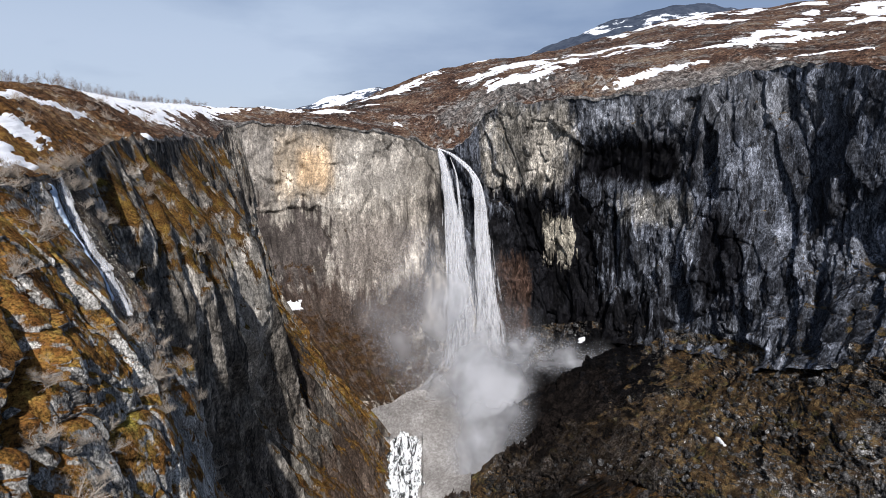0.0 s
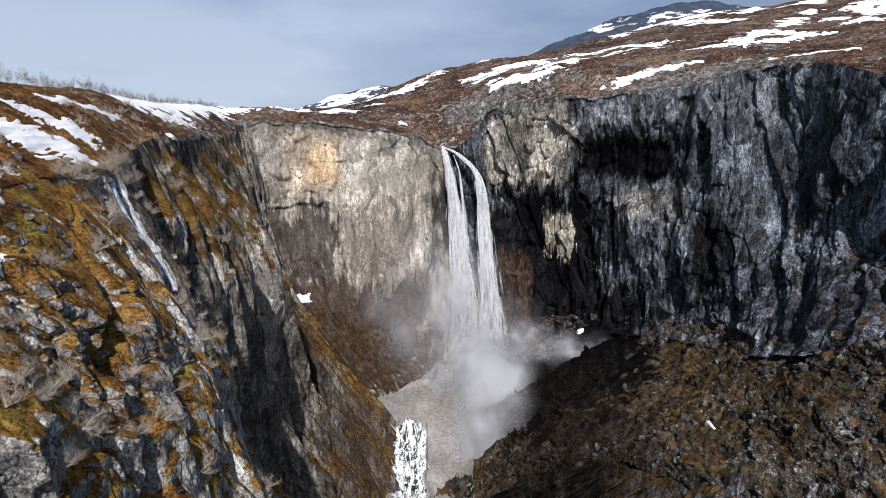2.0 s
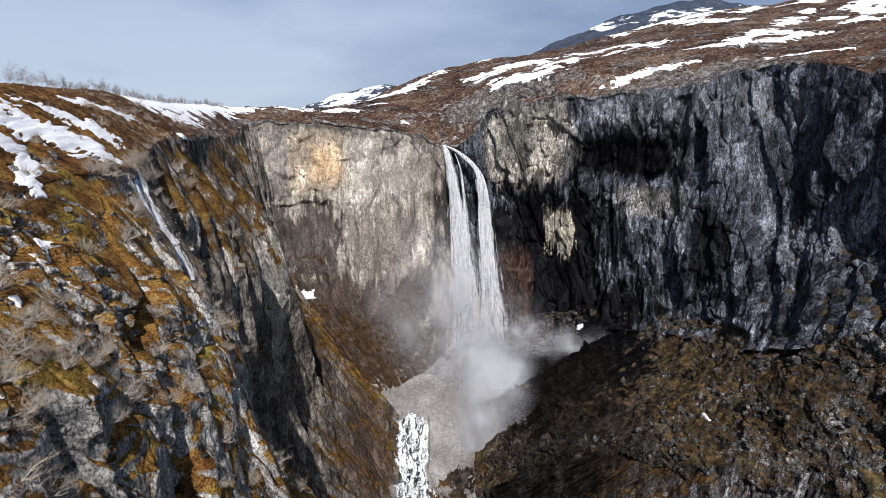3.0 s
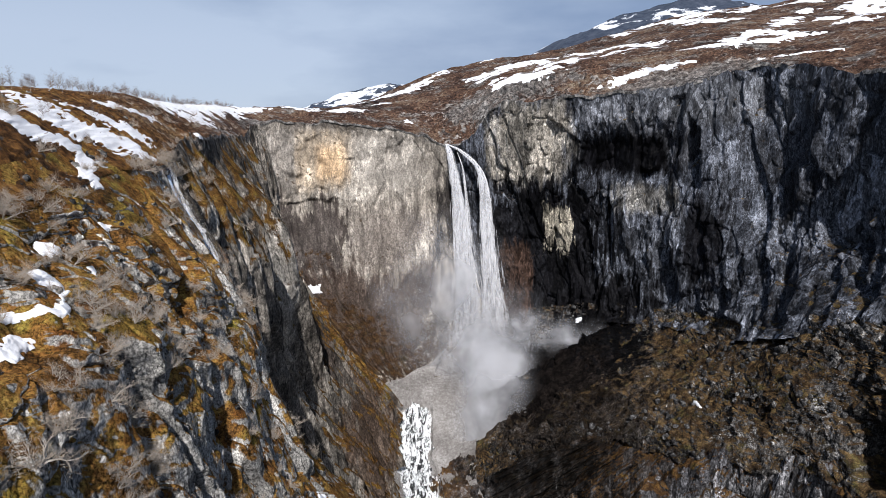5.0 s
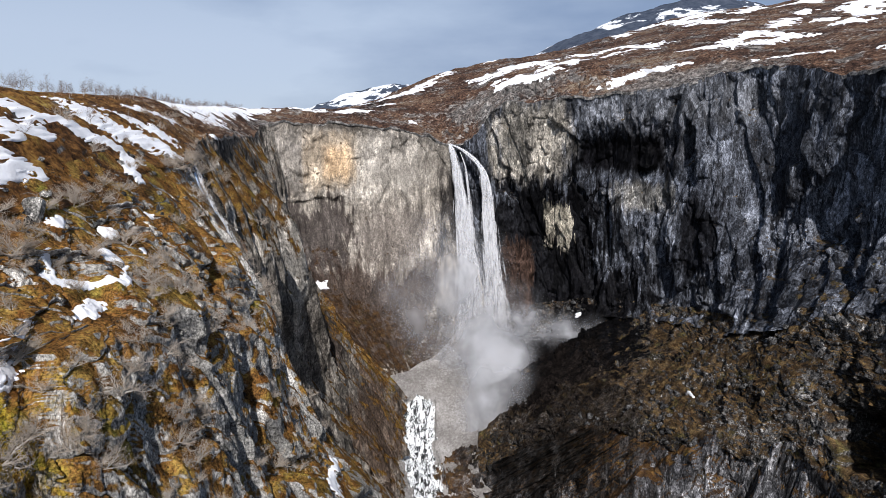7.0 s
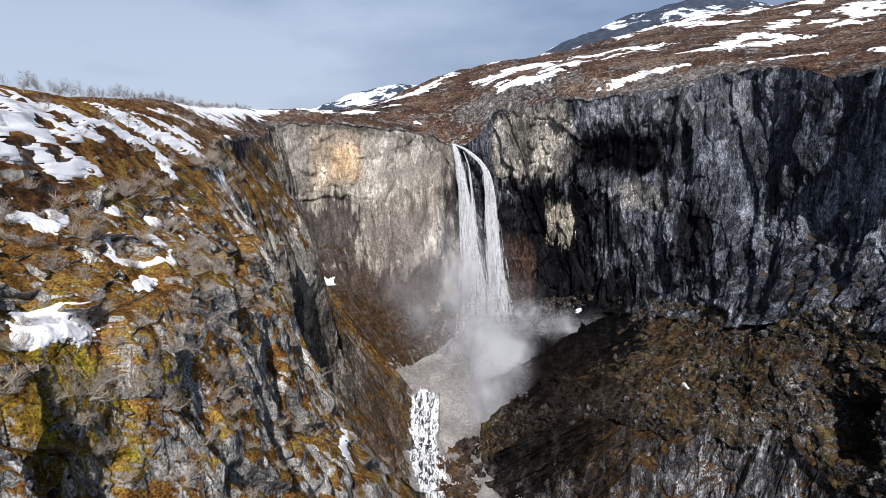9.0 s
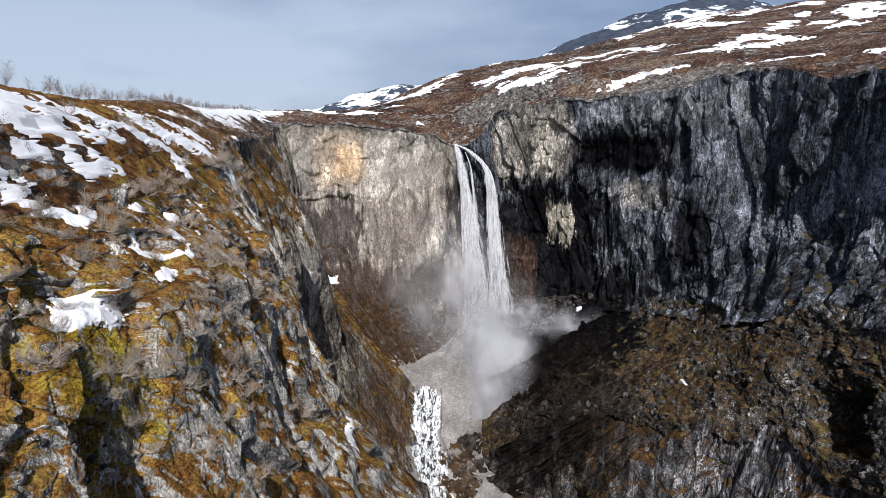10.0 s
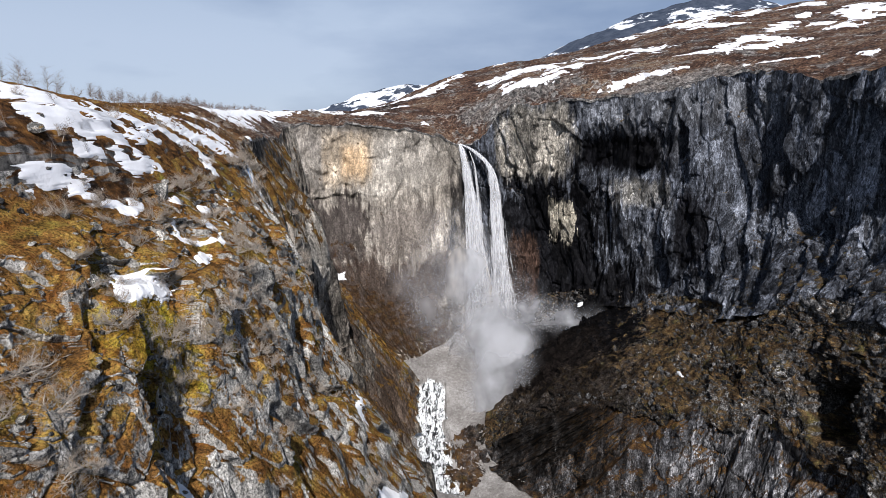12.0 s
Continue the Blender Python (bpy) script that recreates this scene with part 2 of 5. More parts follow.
BLUFF = rock("bluff_rock", (0.16, 0.157, 0.15), (0.31, 0.303, 0.285), (0.48, 0.468, 0.435), patches=(
    ((-42, 71, 76), (8, 10, 18), (0.015, 0.015, 0.016), 0.5, 0.3, 0.4, 0.9),), streak=0.12, moss=1.0, moss_at=0.34, grain=2.0, lichen=0.8, broken=0.6, runs=0.4, joint=0.9, speckle=(1.6, 0.7), grit=0.8, moss_tall=0.7, chalk=0.1, blocks=0.45, lush=((-27, -6, 70), (4.5, 7, 8)),
    moss_colours=((0.05, 0.028, 0.013), (0.205, 0.102, 0.029), (0.31, 0.21, 0.055)))
RIBS = rock("rib_rock", (0.03, 0.027, 0.025), (0.165, 0.15, 0.13), (0.37, 0.345, 0.3), patches=(
    ((-57, 172, 26), (12, 16, 46), (0.4, 0.375, 0.33), 0.5, 0.1, 0.4, 0.9), ((-66, 235, 2), (20, 40, 26), (0.04, 0.031, 0.026), 0.5, 0.08, 0.4, 0.9), ((-36, 225, -42), (24, 60, 26), (0.06, 0.041, 0.03), 0.7, 0.1, 0.4, 0.9),
    ((-42, 84, 60), (7, 12, 38), (0.015, 0.015, 0.016), 0.5, 0.2, 0.4, 0.85)), streak=0.7, moss=1.0, moss_at=0.5, grain=1.2, runs=0.8, moss_tall=0.25, grit=0.55, chalk=0.15, blocks=0.6,
    moss_colours=((0.025, 0.016, 0.009), (0.1, 0.052, 0.016), (0.19, 0.12, 0.03)))
PALE = rock("pale_rock", (0.18, 0.163, 0.14), (0.38, 0.345, 0.295), (0.56, 0.53, 0.47), patches=(
    ((-101, 328, 84), (10, 40, 24), (0.26, 0.24, 0.215), 0.5, 0.08, 0.35, 0.8),
    ((-77, 334, 84), (18, 40, 21), (0.53, 0.44, 0.33), 0.4, 0.08, 0.3, 0.85),
    ((-73, 334, 82), (11, 40, 14), (0.56, 0.39, 0.23), 0.35, 0.08, 0.5, 0.8),
    ((-38, 340, 82), (23, 40, 21), (0.5, 0.465, 0.41), 0.6, 0.08, 0.35, 0.75),
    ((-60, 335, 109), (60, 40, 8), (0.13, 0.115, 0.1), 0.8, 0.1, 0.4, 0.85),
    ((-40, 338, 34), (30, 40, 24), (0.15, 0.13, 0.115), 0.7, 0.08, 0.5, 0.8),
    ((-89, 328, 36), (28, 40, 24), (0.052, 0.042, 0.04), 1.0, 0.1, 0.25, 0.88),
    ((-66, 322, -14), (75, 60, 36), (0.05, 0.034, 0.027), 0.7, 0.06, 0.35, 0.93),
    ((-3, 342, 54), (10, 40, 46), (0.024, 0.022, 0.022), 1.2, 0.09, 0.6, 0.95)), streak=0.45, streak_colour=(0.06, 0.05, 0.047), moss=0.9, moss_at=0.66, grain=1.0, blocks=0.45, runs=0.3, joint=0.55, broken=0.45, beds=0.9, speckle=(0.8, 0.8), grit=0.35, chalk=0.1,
    moss_colours=((0.015, 0.01, 0.007), (0.045, 0.025, 0.012), (0.085, 0.05, 0.02)))
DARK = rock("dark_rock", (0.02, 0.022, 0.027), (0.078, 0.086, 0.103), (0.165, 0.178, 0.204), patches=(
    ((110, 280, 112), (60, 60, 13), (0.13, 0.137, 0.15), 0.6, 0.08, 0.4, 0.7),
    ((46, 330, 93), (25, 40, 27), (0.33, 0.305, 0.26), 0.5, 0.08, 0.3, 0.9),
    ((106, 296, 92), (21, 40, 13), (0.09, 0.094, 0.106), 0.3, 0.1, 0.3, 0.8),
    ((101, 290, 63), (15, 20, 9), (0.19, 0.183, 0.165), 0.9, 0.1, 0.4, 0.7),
    # near-black blocks among these: by the fall, at the foot, in the hollow
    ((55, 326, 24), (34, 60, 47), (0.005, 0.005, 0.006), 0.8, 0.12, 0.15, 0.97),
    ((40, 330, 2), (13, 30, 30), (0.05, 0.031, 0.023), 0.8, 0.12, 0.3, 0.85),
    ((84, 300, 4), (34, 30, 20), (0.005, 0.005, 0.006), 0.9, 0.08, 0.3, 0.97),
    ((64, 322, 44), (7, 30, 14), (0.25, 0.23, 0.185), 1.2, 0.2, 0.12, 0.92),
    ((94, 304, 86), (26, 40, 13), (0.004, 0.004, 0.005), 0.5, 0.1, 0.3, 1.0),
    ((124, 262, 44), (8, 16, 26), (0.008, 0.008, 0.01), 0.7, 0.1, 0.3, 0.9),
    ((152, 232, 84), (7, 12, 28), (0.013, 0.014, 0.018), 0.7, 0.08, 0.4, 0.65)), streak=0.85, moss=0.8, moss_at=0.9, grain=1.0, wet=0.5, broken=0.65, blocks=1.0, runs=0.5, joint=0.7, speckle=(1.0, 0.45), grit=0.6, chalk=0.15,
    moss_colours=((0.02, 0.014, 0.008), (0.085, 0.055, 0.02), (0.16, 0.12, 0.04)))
TALUS = rock("talus", (0.006, 0.006, 0.006), (0.042, 0.041, 0.04), (0.2, 0.198, 0.193), patches=(
    # shade over the slope's wet left part, put into its colour near black
    ((54, 278, -17), (54, 46, 29), (0.003, 0.003, 0.0035), 0.8, 0.08, 0.2, 1.0), ((52, 244, -36), (46, 56, 26), (0.009, 0.007, 0.006), 0.9, 0.08, 0.3, 0.85),), streak=0.1, moss=0.92, moss_at=0.46, grain=1.3, blocks=1.0, runs=0.1, joint=0.4, speckle=(0.8, 1.0), grit=1.0,
    moss_colours=((0.01, 0.007, 0.005), (0.05, 0.032, 0.015), (0.165, 0.112, 0.05)))
LOWER = rock("lower_rock", (0.008, 0.008, 0.009), (0.085, 0.087, 0.094), (0.36, 0.362, 0.372), patches=(
    ((72, 214, -46), (36, 34, 30), (0.02, 0.017, 0.015), 0.9, 0.1, 0.4, 0.85),
    # this near-black block carries the slope's painted shade on down the step
    ((42, 242, -52), (44, 56, 38), (0.005, 0.0045, 0.004), 0.5, 0.1, 0.4, 0.93),), streak=0.85, moss=0.9, moss_at=0.52, grain=1.2, wet=0.55, blocks=1.0, runs=0.8, joint=0.7, chalk=0.3, grit=0.7, speckle=(1.0, 0.55),
    moss_colours=((0.012, 0.008, 0.005), (0.055, 0.029, 0.011), (0.15, 0.085, 0.026)))


def moor():
    """Heath: rusty turf near the gorge's mouth, darker heather and bare rock on the high ground."""
    s = Shade("moor")
    a, b, c = s.noise(0.03, 7, 0.62), s.noise(0.35, 8, 0.68), s.noise(2.6, 6, 0.7)
    t = s.math("ADD", s.math("MULTIPLY", a, 0.4), s.math("ADD", s.math("MULTIPLY", b, 0.38), s.math("MULTIPLY", c, 0.22)))
    turf = s.ramp(t, (0.4, (0.022, 0.013, 0.009)), (0.48, (0.11, 0.052, 0.018)), (0.53, (0.19, 0.095, 0.026)), (0.6, (0.24, 0.18, 0.05)))
    heath = s.ramp(t, (0.4, (0.008, 0.007, 0.007)), (0.48, (0.058, 0.034, 0.025)), (0.53, (0.12, 0.07, 0.045)), (0.6, (0.19, 0.155, 0.115)))
    high = s.math("ADD", s.math("DIVIDE", s.math("SUBTRACT", s.axis(s.co, 1), 70.0), 130.0), s.math("MULTIPLY", s.math("SUBTRACT", a, 0.5), 1.5), True)
    col = s.mix(high, turf, heath)
    block, block_tone = s.chips((0.24, 0.24, 0.34), (15, 10, 0))
    stone = s.mix(0.9, s.ramp(b, (0.36, (0.06, 0.06, 0.06)), (0.64, (0.24, 0.23, 0.215))), s.ramp(block_tone, (0.0, 0.4), (1.0, 1.5)), "MULTIPLY")
    steep = s.ramp(s.math("ADD", s.axis(s.geo.outputs["Normal"], 2), s.math("MULTIPLY", s.math("SUBTRACT", s.noise(0.12, 7, 0.65), 0.5), 0.9)), (0.42, 1.0), (0.52, 0.0))
    col = s.mix(steep, col, stone)
    crag = s.ramp(s.math("ADD", s.noise(0.07, 8, 0.7), s.math("MULTIPLY", s.math("SUBTRACT", b, 0.5), 0.5)), (0.54, 0.0), (0.59, 1.0))
    col = s.mix(s.math("MULTIPLY", s.math("MULTIPLY", crag, high), 0.8), col, stone)
    for centre, radii in (((32, 362, 124), (46, 34, 22)), ((120, 290, 126), (60, 30, 11))):
        col = s.mix(s.math("MULTIPLY", s.patch(centre, radii, 0.6, 0.08, 0.3), 0.65), col, stone)
    col = s.mix(0.85, col, s.ramp(s.noise(0.7, 7, 0.8), (0.41, 0.35), (0.5, 1.0), (0.59, 1.5)), "MULTIPLY")
    return s.done(col, 0.95, s.relief(s.math("ADD", s.math("MULTIPLY", block, 0.7), s.math("ADD", b, s.math("MULTIPLY", c, 0.4))), 0.9, 0.7), 0.1)


def snow(name, tint=(0.82, 0.84, 0.87), dirt=0.15):
    s = Shade(name)
    a, b = s.noise(0.5, 6, 0.6), s.noise(4.0, 5, 0.65)
    col = s.mix(s.math("MULTIPLY", s.ramp(a, (0.5, 0.0), (0.75, 1.0)), dirt), tint, (0.42, 0.38, 0.33))
    return s.done(col, 0.7, s.relief(s.math("ADD", a, s.math("MULTIPLY", b, 0.3)), 0.5, 0.25), 0.2)


MOOR = moor()
ICE = snow("blue_ice", (0.5, 0.62, 0.78), 0.1)
SNOW = snow("old_snow")


def dirty():
    s = Shade("avalanche_snow")
    a, b, c = s.noise(0.06, 6, 0.6), s.noise(0.8, 7, 0.7), s.noise(4.0, 4, 0.7)
    t = s.math("ADD", s.math("MULTIPLY", a, 0.5), s.math("MULTIPLY", b, 0.5))
    col = s.ramp(t, (0.4, (0.17, 0.16, 0.15)), (0.5, (0.28, 0.268, 0.255)), (0.6, (0.44, 0.43, 0.415)))
    col = s.mix(s.ramp(c, (0.52, 0.0), (0.6, 0.75)), col, (0.1, 0.09, 0.08))
    return s.done(col, 0.8, s.relief(s.math("ADD", b, c), 0.8, 0.5), 0.2)


CONE = dirty()


def plain(name, colour, rough=0.6, grain=3.0, vary=0.35, stretch=(1, 1, 1), spec=0.3):
    s = Shade(name)
    a = s.noise(grain, 5, 0.65, s.scaled(stretch))
    col = s.mix(s.ramp(a, (0.3, 0.0), (0.7, 1.0)), tuple(c * (1 - vary) for c in colour), tuple(min(1, c * (1 + vary)) for c in colour))
    return s.done(col, rough, s.relief(a, 0.4, 0.1 / grain), spec)


WATER = plain("white_water", (0.78, 0.8, 0.83), 0.6, 0.7, 0.25, (1, 1, 0.05))


def veil_water():
    """Thin falling water, torn into upright wisps that let the rock show through."""
    s = Shade("falling_water")
    a = s.noise(1.0, 6, 0.7, s.scaled((0.9, 0.9, 0.06)))
    s.put(s.bsdf.inputs["Base Color"], (0.84, 0.86, 0.89))
    s.put(s.bsdf.inputs["Roughness"], 0.8)
    s.put(s.bsdf.inputs["Alpha"], s.ramp(a, (0.38, 0.08), (0.64, 0.42)))
    return s.mat


VEIL = veil_water()
SPRAY = plain("spray", (0.9, 0.91, 0.92), 0.9, 0.2, 0.03)
BARK = plain("birch_bark", (0.36, 0.33, 0.29), 0.85, 6.0, 0.5)
CROWN = plain("birch_twigs", (0.15, 0.115, 0.1), 0.9, 4.0, 0.4)
TWIG = plain("twig_bark", (0.36, 0.31, 0.255), 0.9, 4.0, 0.4)


# ---- noise on arrays ----
def rnd(i, j, k, seed):
    h = (i * 374761393 + j * 668265263 + k * 1274126177 + seed * 974634777) & 0xFFFFFFFF
    h = ((h ^ (h >> 13)) * 1274126177) & 0xFFFFFFFF
    return ((h ^ (h >> 16)) & 0xFFFFFF) / float(0x1000000)


def value_noise(p, seed=0):
    """Smooth noise in -1..1 at the points p (n, 3)."""
    f = np.floor(p)
    w = p - f
    i, j, k = (f[:, a].astype(np.int64) for a in range(3))
    w = w * w * w * (w * (w * 6 - 15) + 10)
    total = 0.0
    for di in (0, 1):
        for dj in (0, 1):
            for dk in (0, 1):
                g = (w[:, 0] if di else 1 - w[:, 0]) * (w[:, 1] if dj else 1 - w[:, 1]) * (w[:, 2] if dk else 1 - w[:, 2])
                total = total + g * rnd(i + di, j + dj, k + dk, seed)
    return total * 2 - 1


TWIST = np.array(Euler((0.7, 0.5, 0.9)).to_matrix())


def fbm(p, octaves=5, gain=0.5, seed=0, ridged=False):
    total, amp, q = 0.0, 1.0, np.array(p, float) @ TWIST
    for o in range(octaves):
        n = value_noise(q, seed + o)
        total = total + amp * (1 - 2 * np.abs(n) if ridged else n)
        amp, q = amp * gain, (q @ TWIST) * 2.03 + 17.3
    return total


def facets(p, seed=0, tilt=0.8, worn=0.1):
    """Broken blocks: every Voronoi cell is a tilted plane; also the distance to the next block."""
    f = np.floor(p)
    best, second = np.full(len(p), 9.0), np.full(len(p), 9.0)
    value, other = np.zeros(len(p)), np.zeros(len(p))
    for di in (-1, 0, 1):
        for dj in (-1, 0, 1):
            for dk in (-1, 0, 1):
                c = f + (di, dj, dk)
                i, j, k = (c[:, a].astype(np.int64) for a in range(3))
                d = p - c - np.stack([rnd(i, j, k, seed + a) for a in range(3)], 1)
                dist = np.abs(d).sum(1) * 0.55 + np.sqrt((d * d).sum(1)) * 0.45
                v = rnd(i, j, k, seed + 5) * 2 - 1 + tilt * sum((rnd(i, j, k, seed + 7 + a) * 2 - 1) * d[:, a] for a in range(3))
                near = dist < best
                next_near = ~near & (dist < second)
                other = np.where(near, value, np.where(next_near, v, other))
                second = np.where(near, best, np.where(next_near, dist, second))
                value = np.where(near, v, value)
                best = np.where(near, dist, best)
    gap = second - best
    k = 0.5 + 0.5 * np.clip(gap / worn, 0, 1)                 # worn edges between blocks
    return value * k + other * (1 - k), gap


# ---- the lie of the land: lines that run round the gorge, from the left bank behind the eye, round its head, to the right bank ----
BROW_FAR = [(-250, -260, 107), (-240, -120, 108), (-220, -50, 108), (-215, 0, 109), (-215, 60, 109), (-215, 130, 109), (-220, 190, 110), (-225, 260, 111),
            (-225, 330, 113), (-220, 420, 117), (-190, 480, 119), (-95, 470, 123.5), (-65, 485, 132.5), (-39, 500, 146), (-10, 525, 158.5), (40, 565, 173),
            (129, 600, 193), (264, 640, 230), (430, 640, 250), (500, 480, 235), (500, 250, 220), (500, -20, 200), (500, -260, 190)]
BROW = [(-75, -220, 97), (-68, -90, 98), (-58, -30, 98.5), (-55, 8, 99), (-57, 28, 98.3), (-68, 65, 99.4), (-80, 100, 102), (-100, 160, 106.5),
        (-118, 225, 109), (-135, 320, 115), (-135, 385, 118), (-85, 405, 119), (-50, 405, 120), (-8, 400, 121), (18, 400, 130), (55, 400, 143),
        (115, 370, 146), (165, 345, 150), (188, 300, 141), (200, 235, 133), (215, 130, 130), (240, -20, 130), (260, -220, 128)]
RIM = [(-50, -220, 84), (-42, -90, 84), (-40, -25, 84), (-37, 5, 84.5), (-35, 22, 85), (-40.5, 47, 87.8), (-43.5, 67, 87.8), (-64, 118, 92),
       (-82, 185, 95), (-103, 275, 97), (-110, 322, 106), (-62, 335, 106), (-21, 339, 100.5), (-2.5, 340, 92.5), (14, 341, 98), (27, 338, 115),
       (80, 305, 119), (116, 277, 121), (146, 256, 127), (157, 214, 119), (168, 130, 118), (190, -20, 115), (200, -220, 112)]
MIDWAY = [(-38, -220, 66), (-32, -90, 70), (-29, -25, 71), (-23.5, 4, 73.5), (-25.5, 24, 73), (-28, 49, 70), (-34, 67, 69), (-51, 108, 64),
          (-64, 178, 48), (-92, 262, 58), (-105, 324, 55), (-62, 338, 55), (-24, 344, 52), (2, 346, 45), (20, 346, 52), (40, 340, 62),
          (76, 312, 55), (113, 276, 65), (146, 235, 60), (155, 206, 55), (163, 130, 50), (180, -20, 50), (190, -220, 50)]
FOOT = [(-22, -220, 30), (-20, -90, 40), (-20, -25, 52), (-19, 5, 60), (-19, 30, 51), (-18, 50, 42), (-25, 72, 38), (-52, 118, 24),
        (-60, 200, 0), (-72, 255, 10), (-86, 308, 8), (-55, 325, -5), (-22, 330, -14), (15, 328, -20), (34, 328, -18), (55, 322, -12),
        (80, 300, -3), (114, 268, 2), (131, 212, 13), (136, 182, 26), (146, 140, 31), (165, -20, 28), (175, -220, 25)]
LEDGE = [(0, -220, -60), (-2, -90, -40), (-2, -25, -20), (0, 10, 0), (0, 45, 5), (-5, 75, 5), (-13, 100, 2), (-35, 142, -25),
         (-42, 210, -32), (-40, 258, -40), (-38, 280, -38), (-32, 294, -40), (-18, 302, -40), (10, 308, -42), (26, 296, -40), (38, 272, -38),
         (42, 236, -38), (66, 216, -30), (88, 194, -25), (110, 170, -19), (130, 146, -15), (145, -20, -15), (150, -220, -20)]
BASE = [(20, -220, -120), (12, -90, -105), (8, -25, -95), (8, 20, -88), (8, 60, -80), (6, 95, -75), (0, 130, -75), (-14, 165, -72),
        (-24, 215, -66), (-27, 255, -60), (-28, 278, -48), (-24, 298, -38), (-14, 306, -36), (2, 312, -34), (12, 302, -40), (15, 288, -47),
        (12, 252, -63), (15, 228, -72), (48, 200, -78), (88, 176, -84), (98, 140, -92), (90, 0, -108), (90, -220, -126)]
RIVER = [(40, -220, -130), (30, -90, -122), (26, -25, -116), (24, 20, -112), (22, 60, -106), (18, 100, -101), (14, 140, -95), (8, 180, -86),
         (0, 220, -77), (-8, 255, -62), (-10, 280, -48), (-9, 300, -36), (-6, 308, -32), (-4, 314, -28), (-14, 306, -38), (-12, 295, -43),
         (-10, 265, -61), (-10, 240, -71), (-8, 215, -81), (-4, 190, -87), (2, 150, -97), (12, 0, -116), (28, -220, -133)]
HORIZON = [(p[0] + 2600 * d.x, p[1] + 2600 * d.y, p[2] * 0.5) for p in BROW_FAR for d in [Vector((p[0] - 10, p[1] - 100, 0)).normalized()]]
LINES = np.array([HORIZON, BROW_FAR, BROW, RIM, MIDWAY, FOOT, LEDGE, BASE, RIVER], float)
HORIZON_V, FAR_V, BROW_V, RIM_V, MID_V, FOOT_V, LEDGE_V, BASE_V, RIVER_V = range(9)


def hermite(a, b, c, d, t, ease):
    m0, m1 = (c - a) * 0.5 * ease, (d - b) * 0.5 * ease
    t2, t3 = t * t, t * t * t
    return (2 * t3 - 3 * t2 + 1) * b + (t3 - 2 * t2 + t) * m0 + (-2 * t3 + 3 * t2) * c + (t3 - t2) * m1


def land(u, v):
    """The smooth ground at station u (along the gorge) and line v (from the moor down to the river): arrays of one shape."""
    n, m = LINES.shape[1] - 1, LINES.shape[0] - 1
    iu, iv = np.clip(np.floor(u).astype(int), 0, n - 1), np.clip(np.floor(v).astype(int), 0, m - 1)
    tu, tv = (u - iu)[:, None], (v - iv)[:, None]
    rows = []
    for dv in (-1, 0, 1, 2):
        k = np.clip(iv + dv, 0, m)
        rows.append(hermite(*(LINES[k, np.clip(iu + du, 0, n)] for du in (-1, 0, 1, 2)), tu, 0.85))
    upper, lower_end = ((iv == RIM_V) | (iv <= FAR_V))[:, None], ((iv + 1 == RIM_V) | (iv < FAR_V))[:, None]   # the rim is a sharp edge
    rows[0], rows[3] = np.where(upper, 2 * rows[1] - rows[2], rows[0]), np.where(lower_end, 2 * rows[2] - rows[1], rows[3])
    return hermite(*rows, tv, 0.55)


def along(u0, u1, n, v):
    """n stations from u0 to u1 at even steps of ground on line v."""
    u = np.linspace(u0, u1, 2000)
    p = land(u, np.full(2000, float(v)))
    d = np.concatenate([[0], np.cumsum(np.linalg.norm(np.diff(p, axis=0), axis=1))])
    return np.interp(np.linspace(0, d[-1], n), d, u)


